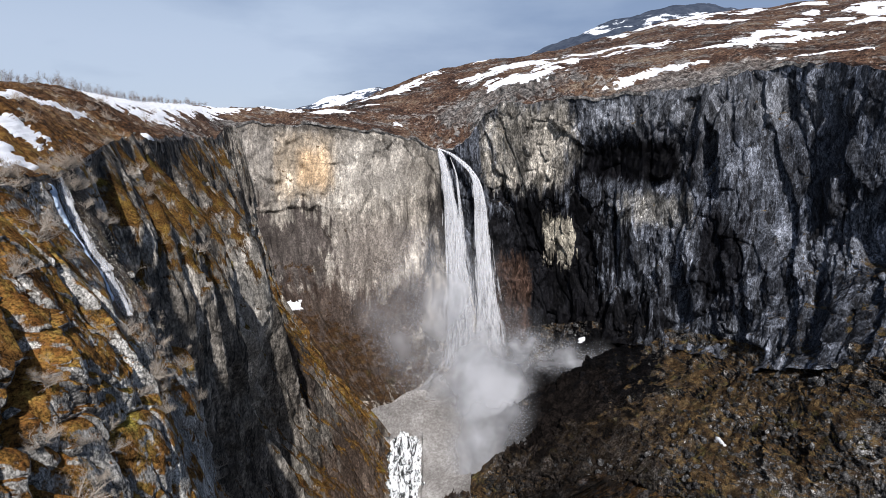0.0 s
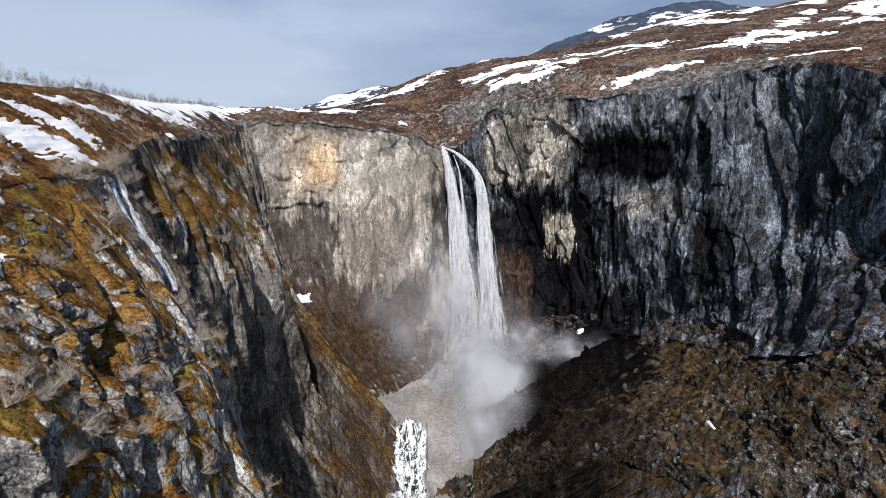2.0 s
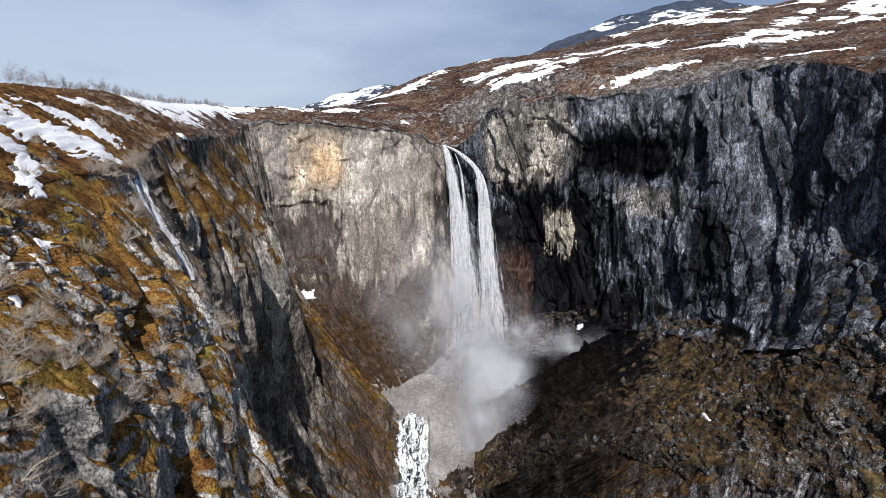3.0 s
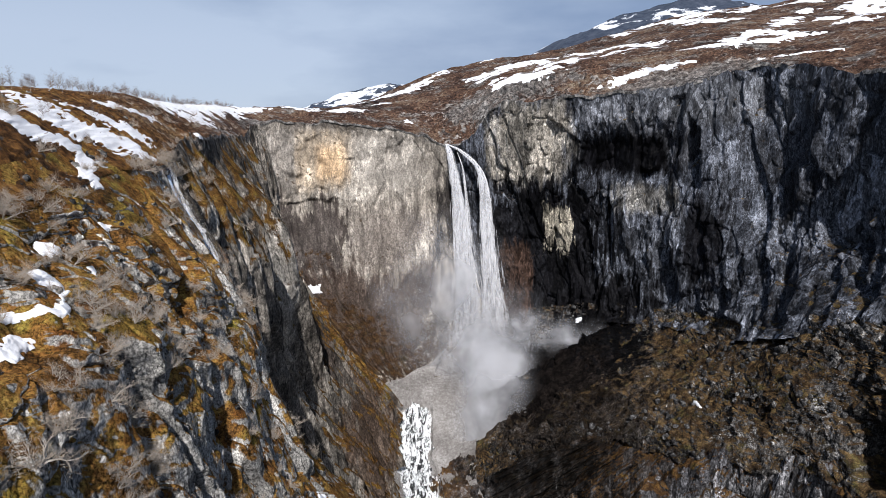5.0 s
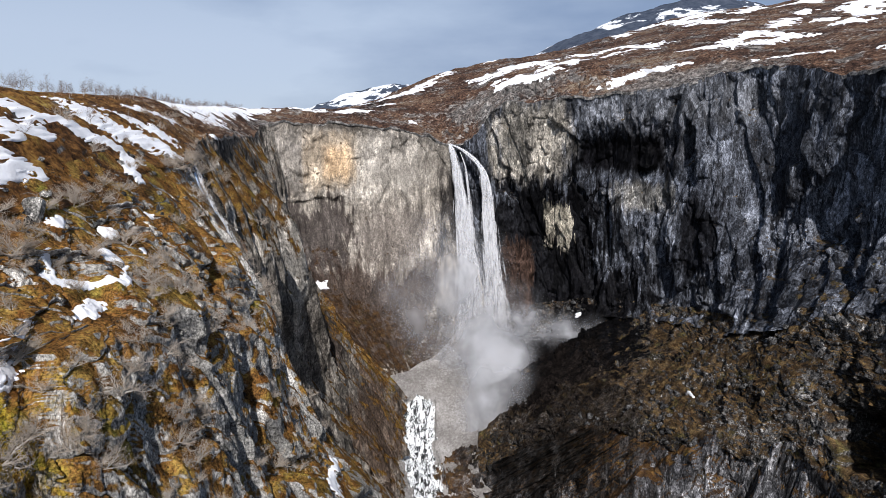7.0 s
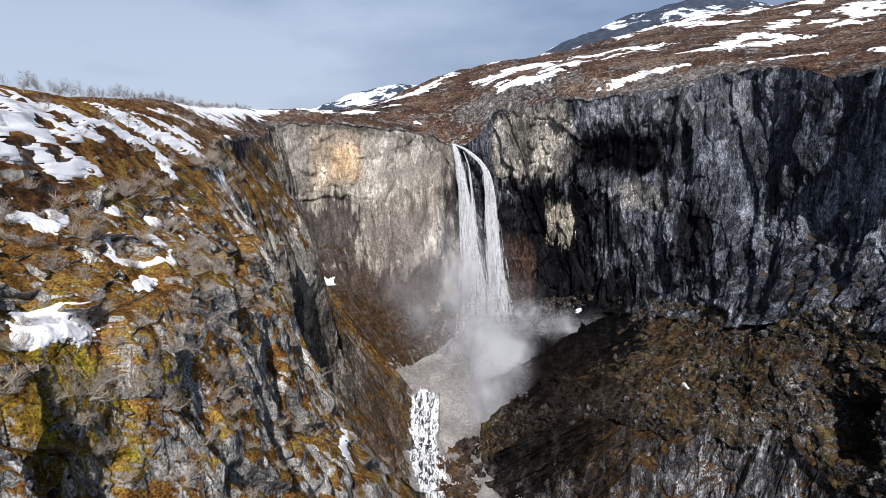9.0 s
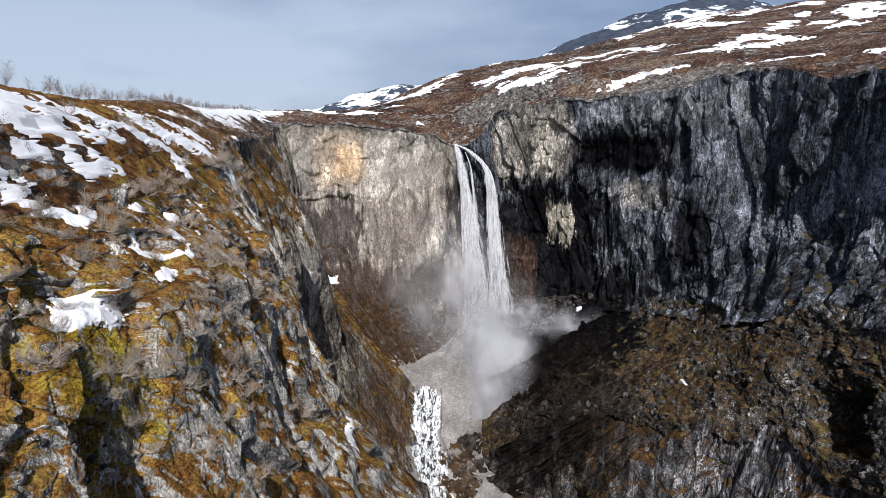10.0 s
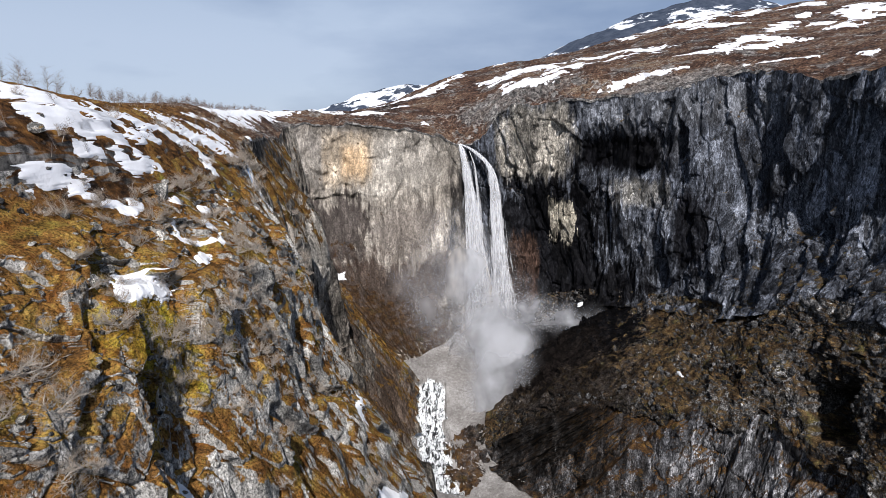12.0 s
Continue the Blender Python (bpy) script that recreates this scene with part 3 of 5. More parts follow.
class Sheet:
    """A grid over a stretch of the land, roughened by a function of place and normal."""

    def __init__(self, u, v, rough):
        self.nu, self.nv = len(u), len(v)
        uu, vv = (a.ravel() for a in np.meshgrid(u, v, indexing="ij"))
        self.u, self.v = uu, vv
        p = land(uu, vv)
        jag = 1.6 * fbm(np.stack([np.interp(uu, SPAN, RUN) / 11.0, 0 * uu, 0 * uu], 1), 5, 0.6, 950) * bump_step(uu, 6.6, 7.2) * np.minimum(1, np.abs(uu - 13) / 0.5)
        p[:, 2] += jag * np.exp(-((vv - RIM_V) / 0.14) ** 2)
        far_run = np.interp(uu, SPAN, RUN)
        for at, wide, high, salt in ((FOOT_V, 0.16, 3.2, 960), (LEDGE_V, 0.25, 5.0, 970)):          # uneven foot and edge of the slope
            wave = fbm(np.stack([far_run / 19.0, 0 * uu, 0 * uu], 1), 4, 0.55, salt)
            p[:, 2] += high * wave * bump_step(uu, 14.6, 15.4) * np.exp(-((vv - at) / wide) ** 2)
        self.base, self.normal = p, self.normals(p)
        self.p = p + rough(p, self.normal, uu, vv)
        self.n2 = self.normals(self.p)

    def normals(self, p):
        g = p.reshape(self.nu, self.nv, 3)
        n = np.cross(np.gradient(g, axis=1), np.gradient(g, axis=0)).reshape(-1, 3)
        n /= np.linalg.norm(n, axis=1, keepdims=True) + 1e-9
        return n

    def faces(self, pick=None):
        idx = np.arange(self.nu * self.nv).reshape(self.nu, self.nv)
        q = np.stack([idx[:-1, :-1], idx[:-1, 1:], idx[1:, 1:], idx[1:, :-1]], -1).reshape(-1, 4)
        return q if pick is None else q[pick[q].any(1)]

    def blurred(self, k):
        """The sheet with its roughness smoothed over k cells each way."""
        g = self.p.reshape(self.nu, self.nv, 3)
        for ax in (0, 1):
            pad = [(0, 0)] * 3
            pad[ax] = (k + 1, k)
            c = np.cumsum(np.pad(g, pad, mode="edge"), axis=ax)
            w = 2 * k + 1
            g = (np.take(c, range(w, c.shape[ax]), ax) - np.take(c, range(0, c.shape[ax] - w), ax)) / w
        return g.reshape(-1, 3)

    def build(self, name, material, label, category="ground", kind="structure", smooth=True):
        return tagged(mesh(name, self.p, self.faces(), material, smooth), label, category, "", kind)


def mesh(name, points, faces, material, smooth=False):
    me = bpy.data.meshes.new(name)
    points, faces = np.asarray(points, np.float32), np.asarray(faces, np.int32)
    me.vertices.add(len(points))
    me.vertices.foreach_set("co", points.ravel())
    k = faces.shape[1]
    me.loops.add(faces.size)
    me.loops.foreach_set("vertex_index", faces.ravel())
    me.polygons.add(len(faces))
    me.polygons.foreach_set("loop_start", np.arange(0, faces.size, k, dtype=np.int32))
    me.polygons.foreach_set("use_smooth", np.full(len(faces), smooth))
    me.update()
    me.validate()
    me.materials.append(material)
    return new(name, me)


def flatten(n):
    h = n * (1, 1, 0.15)
    return h / (np.linalg.norm(h, axis=1, keepdims=True) + 1e-6)


def bump_step(x, a, b):
    t = np.clip((x - a) / (b - a), 0, 1)
    return t * t * (3 - 2 * t)


# ---- roughness of each kind of ground ----
SPAN = np.linspace(0, LINES.shape[1] - 1, 4000)
RUN = np.concatenate([[0], np.cumsum(np.linalg.norm(np.diff(land(SPAN, np.full(4000, float(MID_V))), axis=0), axis=1))])


def rough_wall(big, mid, small, seed, cave=None, ribs=0.0):
    """A wall of tall, narrow slabs at three sizes, split by upright joints and a few breaks across."""
    def f(p, n, u, v):
        edge = bump_step(v, RIM_V, RIM_V + 0.25)
        run = np.interp(u, SPAN, RUN)
        wob = fbm(p / 16.0, 3, 0.5, seed + 3)
        face = np.stack([run, 0 * run, p[:, 2]], 1)
        d = big * 0.8 * fbm(p * (1, 1, 0.3) / 26.0, 3, 0.5, seed)
        g, gg = facets(p * (0.045, 0.045, 0.028) + 0.03 * wob[:, None], seed + 90, 1.3)
        a, ga = facets(face * (0.062, 1, 0.017) + 0.1 * wob[:, None], seed + 20, 1.5)
        b, gb = facets(face * (0.17, 1, 0.055) + 0.18 * wob[:, None] + 5, seed + 40, 1.4, 0.2)
        c, gc = facets(face * (0.5, 1, 0.2) + 0.3 * wob[:, None] + 9, seed + 60, 1.2, 0.4)
        d = d + big * 0.5 * g - mid * 0.5 * np.exp(-gg * 30)
        split = 0.25 + 0.75 * bump_step(fbm(p / 17.0, 2, 0.5, seed + 8), -0.45, 0.35)
        d = d + mid * 1.15 * a - mid * 0.9 * np.exp(-ga * 24) + split * (mid * 0.6 * b - mid * 0.5 * np.exp(-gb * 18) + small * 0.8 * c - small * 0.6 * np.exp(-gc * 12))
        d = d + small * 0.35 * fbm(p * (1, 1, 0.6) / 2.2, 2, 0.5, seed + 64)
        if ribs:
            r = np.stack([u * 6.5, 0.25 * v, 0 * u], 1) + 0.12 * fbm(p / 12.0, 2, 0.5, seed + 70)[:, None]
            d = d + ribs * fbm(r, 3, 0.55, seed + 80, True) * bump_step(v, RIM_V + 0.1, RIM_V + 0.6)
            thin, gap = facets(np.stack([u * 17 + 0.1 * fbm(p / 9.0, 2, 0.5, seed + 82), 0.7 * v + 0 * u, 0 * u], 1), seed + 85, 1.0, 0.15)
            d = d + 1.1 * thin - 0.8 * np.exp(-gap * 14)
            lean = u + 0.03 * fbm(p / 14.0, 2, 0.5, seed + 74)
            for at, wide, high in ((6.58, 0.15, -11.0), (7.15, 0.09, 4.0), (7.45, 0.07, 4.5), (7.72, 0.1, -9.0), (8.05, 0.1, 8.0), (8.34, 0.06, -4.0), (8.6, 0.1, 4.5), (9.05, 0.1, 3.5), (9.4, 0.1, -3.0)):
                d = d + high * np.exp(-((lean - at) / wide) ** 2) * bump_step(v, RIM_V + 0.05, RIM_V + 0.7) * (0.5 + 0.5 * bump_step(LEDGE_V - v, 0, 0.8))
        if cave is not None:
            d = d + cave(p, u, v)
        return flatten(n) * (d * (0.25 + 0.75 * edge))[:, None]
    return f


def rough_bluff(seed, beyond):
    """Crags of upright jointed slabs with turf on the ledges between; a gully for the stream; it runs over into the wall beyond."""
    def f(p, n, u, v):
        edge = bump_step(v, RIM_V - 0.05, RIM_V + 0.45)
        lean = np.stack([p[:, 0], p[:, 1] + 0.08 * p[:, 2], p[:, 2]], 1)     # the joints lean a little
        wob = fbm(p / 15.0, 3, 0.5, seed)
        step = p[:, 2] / 8.0 + 1.8 * fbm(p / 9.0, 3, 0.55, seed + 2)
        saw = step - np.floor(step)
        saw = bump_step(saw, 0.05, 0.9) - saw
        big, gbig = facets(lean * (0.17, 0.15, 0.045) + 0.1 * wob[:, None], seed + 10, 1.0)
        a, ga = facets(lean * (0.45, 0.42, 0.1) + 0.15 * wob[:, None], seed + 20, 0.9, 0.16)
        b, gb = facets(lean * (1.2, 1.2, 0.45), seed + 40, 1.0, 0.3)
        crag = bump_step(fbm(p / 10.0, 4, 0.55, seed + 70) + 0.5 * edge, -0.25, 0.35)
        d = 1.2 * wob + 0.6 * saw + (0.4 + 0.6 * crag) * (1.5 * big - 0.9 * np.exp(-gbig * 34))
        d = d + crag * (0.34 * a - 0.4 * np.exp(-ga * 26) + 0.09 * b - 0.07 * np.exp(-gb * 16)) + 0.06 * fbm(p / 1.2, 2, 0.6, seed + 60)
        d = np.where(d > 0, d * (1 - 0.7 * np.exp(-((u - 5.6) / 0.42) ** 2)), d)
        d = d * (1 - 0.75 * np.exp(-((u - 6.02) / 0.13) ** 2)) * (0.12 + 0.88 * edge) - 1.4 * np.exp(-((u - 5.99) / 0.1) ** 2) * edge - 2.0 * np.exp(-((u - 5.72) / 0.2) ** 2) * edge - 0.7 * np.exp(-((u - 6.04) / 0.035) ** 2) * bump_step(v, RIM_V - 0.2, RIM_V + 0.2)
        for at, slant, wide, deep in ((2.32, -0.4, 0.03, 1.2), (3.71, 0.0, 0.028, 2.5), (4.6, -0.5, 0.05, 3.5), (3.2, -0.2, 0.022, 2.0), (5.3, -0.2, 0.04, 3.0)):   # clefts
            off = (u - at - slant * (v - 3.9) + 0.03 * fbm(p / 6.0, 3, 0.5, seed + 33)) / wide
            d = d - deep * np.exp(-off ** 4) * bump_step(v, RIM_V + 0.25, RIM_V + 0.8)
        rift = 2.55 - 0.25 * (v - 3.6) + 0.03 * fbm(p / 5.0, 3, 0.5, seed + 37)          # a crag that stands out of the slope
        d = d + 1.7 * bump_step(rift - u, 0, 0.03) * bump_step(u, 1.8, 2.15) * bump_step(v, 3.1, 3.3) * (1 - bump_step(v, 4.5, 4.9))
        move = flatten(n) * d[:, None] + np.stack([0 * d, 0 * d, 0.08 * fbm(p / 1.4, 2, 0.6, seed + 80)], 1)
        k = np.where(u > 6.44)[0]
        w = bump_step(u[k], 6.44, 6.57)[:, None]
        move[k] = move[k] * (1 - w) + w * beyond(p[k], n[k], u[k], v[k])
        return move
    return f


def rough_scree(seed):
    """Rubble on a slope: swells, half-buried blocks and small stones."""
    def f(p, n, u, v):
        a, ga = facets(p * (0.13, 0.13, 0.13), seed + 20, 1.0)
        b, gb = facets(p * 0.5, seed + 40, 0.8)
        stony = bump_step(fbm(p / 12.0, 3, 0.5, seed + 50), -0.3, 0.5)
        d = 1.6 * fbm(p / 15.0, 4, 0.5, seed) + stony * (1.6 * a - 1.4 * np.exp(-ga * 14) + 0.5 * b - 0.35 * np.exp(-gb * 10)) + 0.35 * fbm(p / 1.8, 3, 0.6, seed + 60)
        pit = np.linalg.norm((p - (135, 146, -5)) / (8.5, 13, 13), axis=1) + 0.25 * fbm(p / 7.0, 3, 0.5, seed + 90)
        d = d - 15.0 * bump_step(1.15 - pit, 0, 0.5)
        return n * np.sign(n[:, 2:3] + 1e-6) * d[:, None]
    return f


def rough_step(slope, wall):
    """Broken ground below the scree that steepens into a wall down the gorge."""
    def f(p, n, u, v):
        w = bump_step(u + 0.3 * fbm(p / 15.0, 3, 0.5, 530), 16.2, 17.4)[:, None]
        return slope(p, n, u, v) * (1 - w) + wall(p, n, u, v) * w
    return f


def rough_moor(seed):
    def f(p, n, u, v):
        far = np.clip((RIM_V - v), 0, 2)
        k = np.where(v < FAR_V, 0.0, 1.0) * bump_step(RIM_V - v, -0.2, 0.35)
        d = np.where(u > 10, 1.0, 0.35) * fbm(p / 17.0, 5, 0.52, seed) + 0.8 * np.where(u > 13, far, 0.2) * fbm(p / 45.0, 3, 0.5, seed + 5) + 0.35 * fbm(p / 2.5, 4, 0.55, seed + 9, True)
        d = d * (0.2 + k)
        i = np.where((u > 12.4) & (u < 19) & (v > 2.1))[0]                    # broken ledges above the wall's rim
        a, gap = facets(p[i] * 0.15, seed + 30, 1.2)
        b, gap_b = facets(p[i] * 0.42, seed + 50, 1.0)
        d[i] += bump_step(u[i], 12.5, 13.1) * (1 - 0.6 * bump_step(u[i], 15.5, 16.5)) * bump_step(v[i], 2.15, 2.6) * (2.4 * a - 1.6 * np.exp(-gap * 14) + 0.35 * b - 0.3 * np.exp(-gap_b * 10)) * (1 - bump_step(v[i], RIM_V - 0.12, RIM_V))
        return np.stack([0 * d, 0 * d, d], 1)
    return f


def cavern(p, u, v):
    """The hollow in the dark wall: a sharp near side, a broken roof that eases in, a deep groove along its far side."""
    s = (u - 15.84) / 1.42 + 0.015 * fbm(p / 5.0, 2, 0.5, 8)
    z = p[:, 2] + 1.5 * fbm(p * (1, 1, 0.4) / 6.0, 3, 0.55, 5)
    roof = 106.5 - 5.0 * (1 - bump_step(s, 0.0, 0.2)) - 9.0 * bump_step(s, 0.85, 1.05)
    span = bump_step(s, 0.0, 0.03) * (1 - bump_step(s, 0.99, 1.03))
    body = (7.0 - 3.0 * s) * bump_step(roof - z, 0, 16.0) * bump_step(z, 62, 82)
    groove = 7.0 * bump_step(s, 0.88, 0.93) * bump_step(roof + 2 - z, 0, 2.5) * bump_step(z, 79, 85)
    return -span * (body + groove)


def brow_ledge(p, u, v):
    """A ledge across the pale wall that overhangs the brown rock below it."""
    return 2.2 * bump_step(fbm(p / 14.0, 3, 0.5, 25), -0.4, 0.3) * bump_step(p[:, 2] + 4.0 * fbm(p / 16.0, 4, 0.5, 15), 58, 61) * (1 - bump_step(p[:, 0], -70, -45)) - 1.0


def snow_floor(p, n, u, v):
    """Swells of old snow, and the hole where the river breaks out of it."""
    d = 0.9 * fbm(p / 9.0, 5, 0.55, 600) + 0.25 * fbm(p / 2.0, 3, 0.6, 610, True)
    best = np.full(len(p), 1e9)
    for a, b in zip(RIVER_WAY, RIVER_WAY[1:]):
        a, b = np.array(a[:2], float), np.array(b[:2], float)
        t = np.clip(((p[:, :2] - a) @ (b - a)) / ((b - a) @ (b - a)), 0, 1)
        best = np.minimum(best, np.linalg.norm(p[:, :2] - a - t[:, None] * (b - a), axis=1))
    d = d - 3.0 * bump_step(10.2 - best + 0.9 * fbm(p / 4.0, 3, 0.5, 620), 0, 1.2)
    d = d - 7.0 * bump_step(9.95 - u, 0, 0.3) * bump_step(BASE_V - 0.02 - v, 0, 0.16)       # the west wall's foot stands in the snow
    return n * np.sign(n[:, 2:3] + 1e-6) * d[:, None]


RIVER_WAY = ((-19, 271, -52), (-19.5, 262, -58), (-20, 250, -63), (-14, 235, -70), (-8, 215, -78))
west = rough_wall(1.4, 0.6, 0.25, 100, None, 3.0)
wall_left = Sheet(along(6.5, 10.0, 420, MID_V), np.linspace(RIM_V, BASE_V - 0.06, 400), west)
wall_back = Sheet(along(9.9, 13.35, 320, MID_V), np.linspace(RIM_V, LEDGE_V + 0.2, 320), rough_wall(1.8, 0.7, 0.2, 200, brow_ledge))
wall_right = Sheet(along(13.0, 20.55, 700, MID_V), np.linspace(RIM_V, FOOT_V + 0.1, 330), rough_wall(3.4, 2.3, 0.55, 300, cavern))
talus = Sheet(along(13.2, 20.55, 440, LEDGE_V), np.linspace(FOOT_V - 0.14, LEDGE_V + 0.1, 186), rough_scree(400))
slope_foot = Sheet(along(14.0, 16.62, 170, LEDGE_V), np.linspace(LEDGE_V, BASE_V + 0.12, 150), rough_step(rough_scree(400), rough_wall(1.6, 1.8, 0.7, 500)))
lower = Sheet(along(16.6, 20.55, 330, LEDGE_V), np.linspace(LEDGE_V, BASE_V + 0.12, 150), rough_step(rough_scree(400), rough_wall(1.6, 1.8, 0.7, 500)))
cone = Sheet(along(7.0, 14.9, 300, BASE_V), np.linspace(LEDGE_V, RIVER_V, 170), snow_floor)
floor_east = Sheet(along(14.0, 20.55, 160, BASE_V), np.linspace(BASE_V - 0.05, RIVER_V, 60), lambda p, n, u, v: n * (0.9 * fbm(p / 9.0, 5, 0.55, 600))[:, None])
bluff = Sheet(along(1.75, 6.6, 1180, MID_V), np.concatenate([np.linspace(RIM_V - 0.3, 4.25, 310)[:-1], np.linspace(4.25, 5.25, 150)[:-1], np.linspace(5.25, LEDGE_V + 0.3, 40)]), rough_bluff(700, west))
bank_left = Sheet(along(0.0, 1.8, 80, MID_V), np.linspace(RIM_V - 0.2, RIVER_V, 80), rough_wall(2, 1, 0.2, 700))
bank_under = Sheet(along(1.2, 7.2, 120, LEDGE_V), np.linspace(LEDGE_V, RIVER_V, 60), rough_wall(2, 1, 0.2, 700))
bank_right = Sheet(along(20.5, 22.0, 90, MID_V), np.linspace(RIM_V - 0.1, RIVER_V, 90), rough_wall(2, 1, 0.2, 300))
moor_left = Sheet(along(0.0, 13.1, 620, RIM_V), np.concatenate([np.linspace(0, 1, 8)[:-1], np.linspace(1, 2, 60)[:-1], np.linspace(2, RIM_V + 0.04, 150)]), rough_moor(800))
moor_right = Sheet(along(12.9, 22.0, 560, RIM_V), np.concatenate([np.linspace(0, 1, 8)[:-1], np.linspace(1, 2, 120)[:-1], np.linspace(2, RIM_V + 0.04, 100)]), rough_moor(800))

wall_left.build("cliff_west", RIBS, "ribbed grey-brown rock face with turf ledges", "cliff", smooth=True)
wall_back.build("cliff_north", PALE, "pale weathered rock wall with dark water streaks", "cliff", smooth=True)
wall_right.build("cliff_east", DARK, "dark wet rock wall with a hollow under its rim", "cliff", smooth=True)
talus.build("talus_slope", TALUS, "dark scree slope with withered grass below the wall", "slope", smooth=False)
slope_foot.build("talus_foot", TALUS, "broken brown slope running down to the snow", "slope", smooth=False)
lower.build("cliff_lower", LOWER, "dark streaked rock step above the river", "cliff", smooth=False)
cone.build("avalanche_cone", CONE, "dirty grey avalanche snow on the gorge floor", "snow")
floor_east.build("gorge_floor", CONE, "dirty grey snow on the gorge floor", "snow")
bluff.build("bluff", BLUFF, "steep broken rock slope with rusty moss and turf", "cliff")
bank_left.build("bank_west", RIBS, "rock bank of the gorge", "cliff")
bank_under.build("bank_below", RIBS, "rock bank of the gorge", "cliff")
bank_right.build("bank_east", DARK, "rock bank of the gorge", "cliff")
moor_left.build("ground", MOOR, "brown moorland with heather and stones", "ground")
moor_right.build("hillside", MOOR, "brown mountain hillside with heather and stones", "ground")


# ---- far mountains ----
def mountain(name, centre, half, height, yaw, seed, label, snowline):
    """A ridge far off, highest at its middle."""
    n, m = 150, 70
    x, y = (a.ravel() for a in np.meshgrid(np.linspace(-1, 1, n), np.linspace(-1, 1, m), indexing="ij"))
    q = np.stack([x * 3.1, y * 2.2, 0 * x + seed], 1)
    z = height * (1 - np.abs(x) ** 1.5) * (1 - np.abs(y) ** 1.3) * (1 + 0.05 * fbm(q, 5, 0.5, seed)) + height * 0.025 * fbm(q * 4, 5, 0.5, seed + 3)
    p = np.stack([x * half[0], y * half[1], z], 1)
    c, s = math.cos(radians(yaw)), math.sin(radians(yaw))
    p = np.stack([centre[0] + p[:, 0] * c - p[:, 1] * s, centre[1] + p[:, 0] * s + p[:, 1] * c, centre[2] + p[:, 2]], 1)
    idx = np.arange(n * m).reshape(n, m)
    f = np.stack([idx[:-1, :-1], idx[1:, :-1], idx[1:, 1:], idx[:-1, 1:]], -1).reshape(-1, 4)
    sh = Shade(name)
    a = sh.noise(0.006, 7, 0.62, sh.scaled((1, 1, 2.2), (0, 12, 20)))
    b = sh.noise(0.05, 6, 0.65)
    # bare rock, with the blue haze of distance mixed into its colour
    bare = sh.ramp(b, (0.35, (0.03, 0.042, 0.065)), (0.65, (0.07, 0.085, 0.115)))
    white = sh.ramp(sh.math("ADD", a, sh.math("MULTIPLY", b, 0.2)), (snowline, 0.0), (snowline + 0.025, 1.0))
    mat = sh.done(sh.mix(white, bare, (0.75, 0.79, 0.85)), 0.9, None, 0.1)
    return tagged(mesh(name, p, f, mat, True), label, "mountain", "", "structure")


mountain("mountain_east", (805, 1900, 204), (900, 520), 335, 0, 3, "dark far mountain with strips of old snow", 0.6)
mountain("mountain_north", (-250, 2600, 60), (900, 500), 310, 0, 9, "blue-grey far mountain with long snow fields", 0.6)


# ---- old snow lying on the ground ----
SMOOTHED = {}


def snow_patch(sheet, chain, radius, label, ragged=0.55, size=5.0, thick=0.45, material=SNOW, name="snow_patch", category="snow", group="snow patches", kind="", fill=2):
    """Snow over a sheet of ground, round a chain of places, with ragged edges and real thickness."""
    chain = np.array(chain, float)
    ground = sheet.p
    if chain.shape[1] == 2:                            # a chain of stations and lines
        chain, ground = land(chain[:, 0], chain[:, 1]), sheet.base
    mid, reach = chain.mean(0), np.linalg.norm(chain - chain.mean(0), axis=1).max() + radius * 2.2
    pick = np.where(np.linalg.norm(ground - mid, axis=1) < reach)[0]
    if len(pick) < 8:
        return None
    p = ground[pick]
    best = np.full(len(p), 1e9)
    for a, b in zip(chain, chain[1:] if len(chain) > 1 else chain):
        ab = b - a
        t = np.clip(((p - a) @ ab) / max(1e-6, ab @ ab), 0, 1)
        best = np.minimum(best, np.linalg.norm(p - a - t[:, None] * ab, axis=1))
    mask = 1 - best / radius + ragged * (fbm(p / size, 5, 0.6, 40) + 0.35 * fbm(p / size * 4.3, 3, 0.6, 44)) * np.minimum(1.0, best / radius * 1.6 + 0.2)
    full = np.full(len(sheet.p), -1.0)
    full[pick] = mask
    hold = full > 0
    faces = sheet.faces(hold)
    if len(faces) < 4:
        return None
    ids = np.unique(faces)
    back = np.full(len(sheet.p), -1)
    back[ids] = np.arange(len(ids))
    rise = thick * np.clip(full[ids] * 4, -1.5, 1) + 0.03
    flat = SMOOTHED.setdefault((id(sheet), fill), sheet.blurred(fill))
    lift = np.maximum(0, ((sheet.p - flat)[ids] * sheet.normal[ids]).sum(1)) * 0.75
    face = sheet.normal[ids] * np.sign(sheet.normal[ids][:, 2:3] + 1e-6)
    q = flat[ids] + face * (rise + lift)[:, None]
    f = back[faces]
    root = np.arange(len(ids))
    while True:                                        # pieces that hang together
        low = root[f].min(1)
        nxt = root.copy()
        np.minimum.at(nxt, f.ravel(), np.repeat(low, 4))
        nxt = nxt[nxt]
        if (nxt == root).all():
            break
        root = nxt
    of = root[f[:, 0]]
    for k in np.unique(of):
        part_f = f[of == k]
        if len(part_f) < 5:
            continue
        own = np.unique(part_f)
        new_id = np.zeros(len(ids), int)
        new_id[own] = np.arange(len(own))
        tagged(mesh(name, q[own], new_id[part_f], material, True), label, category, group, kind)


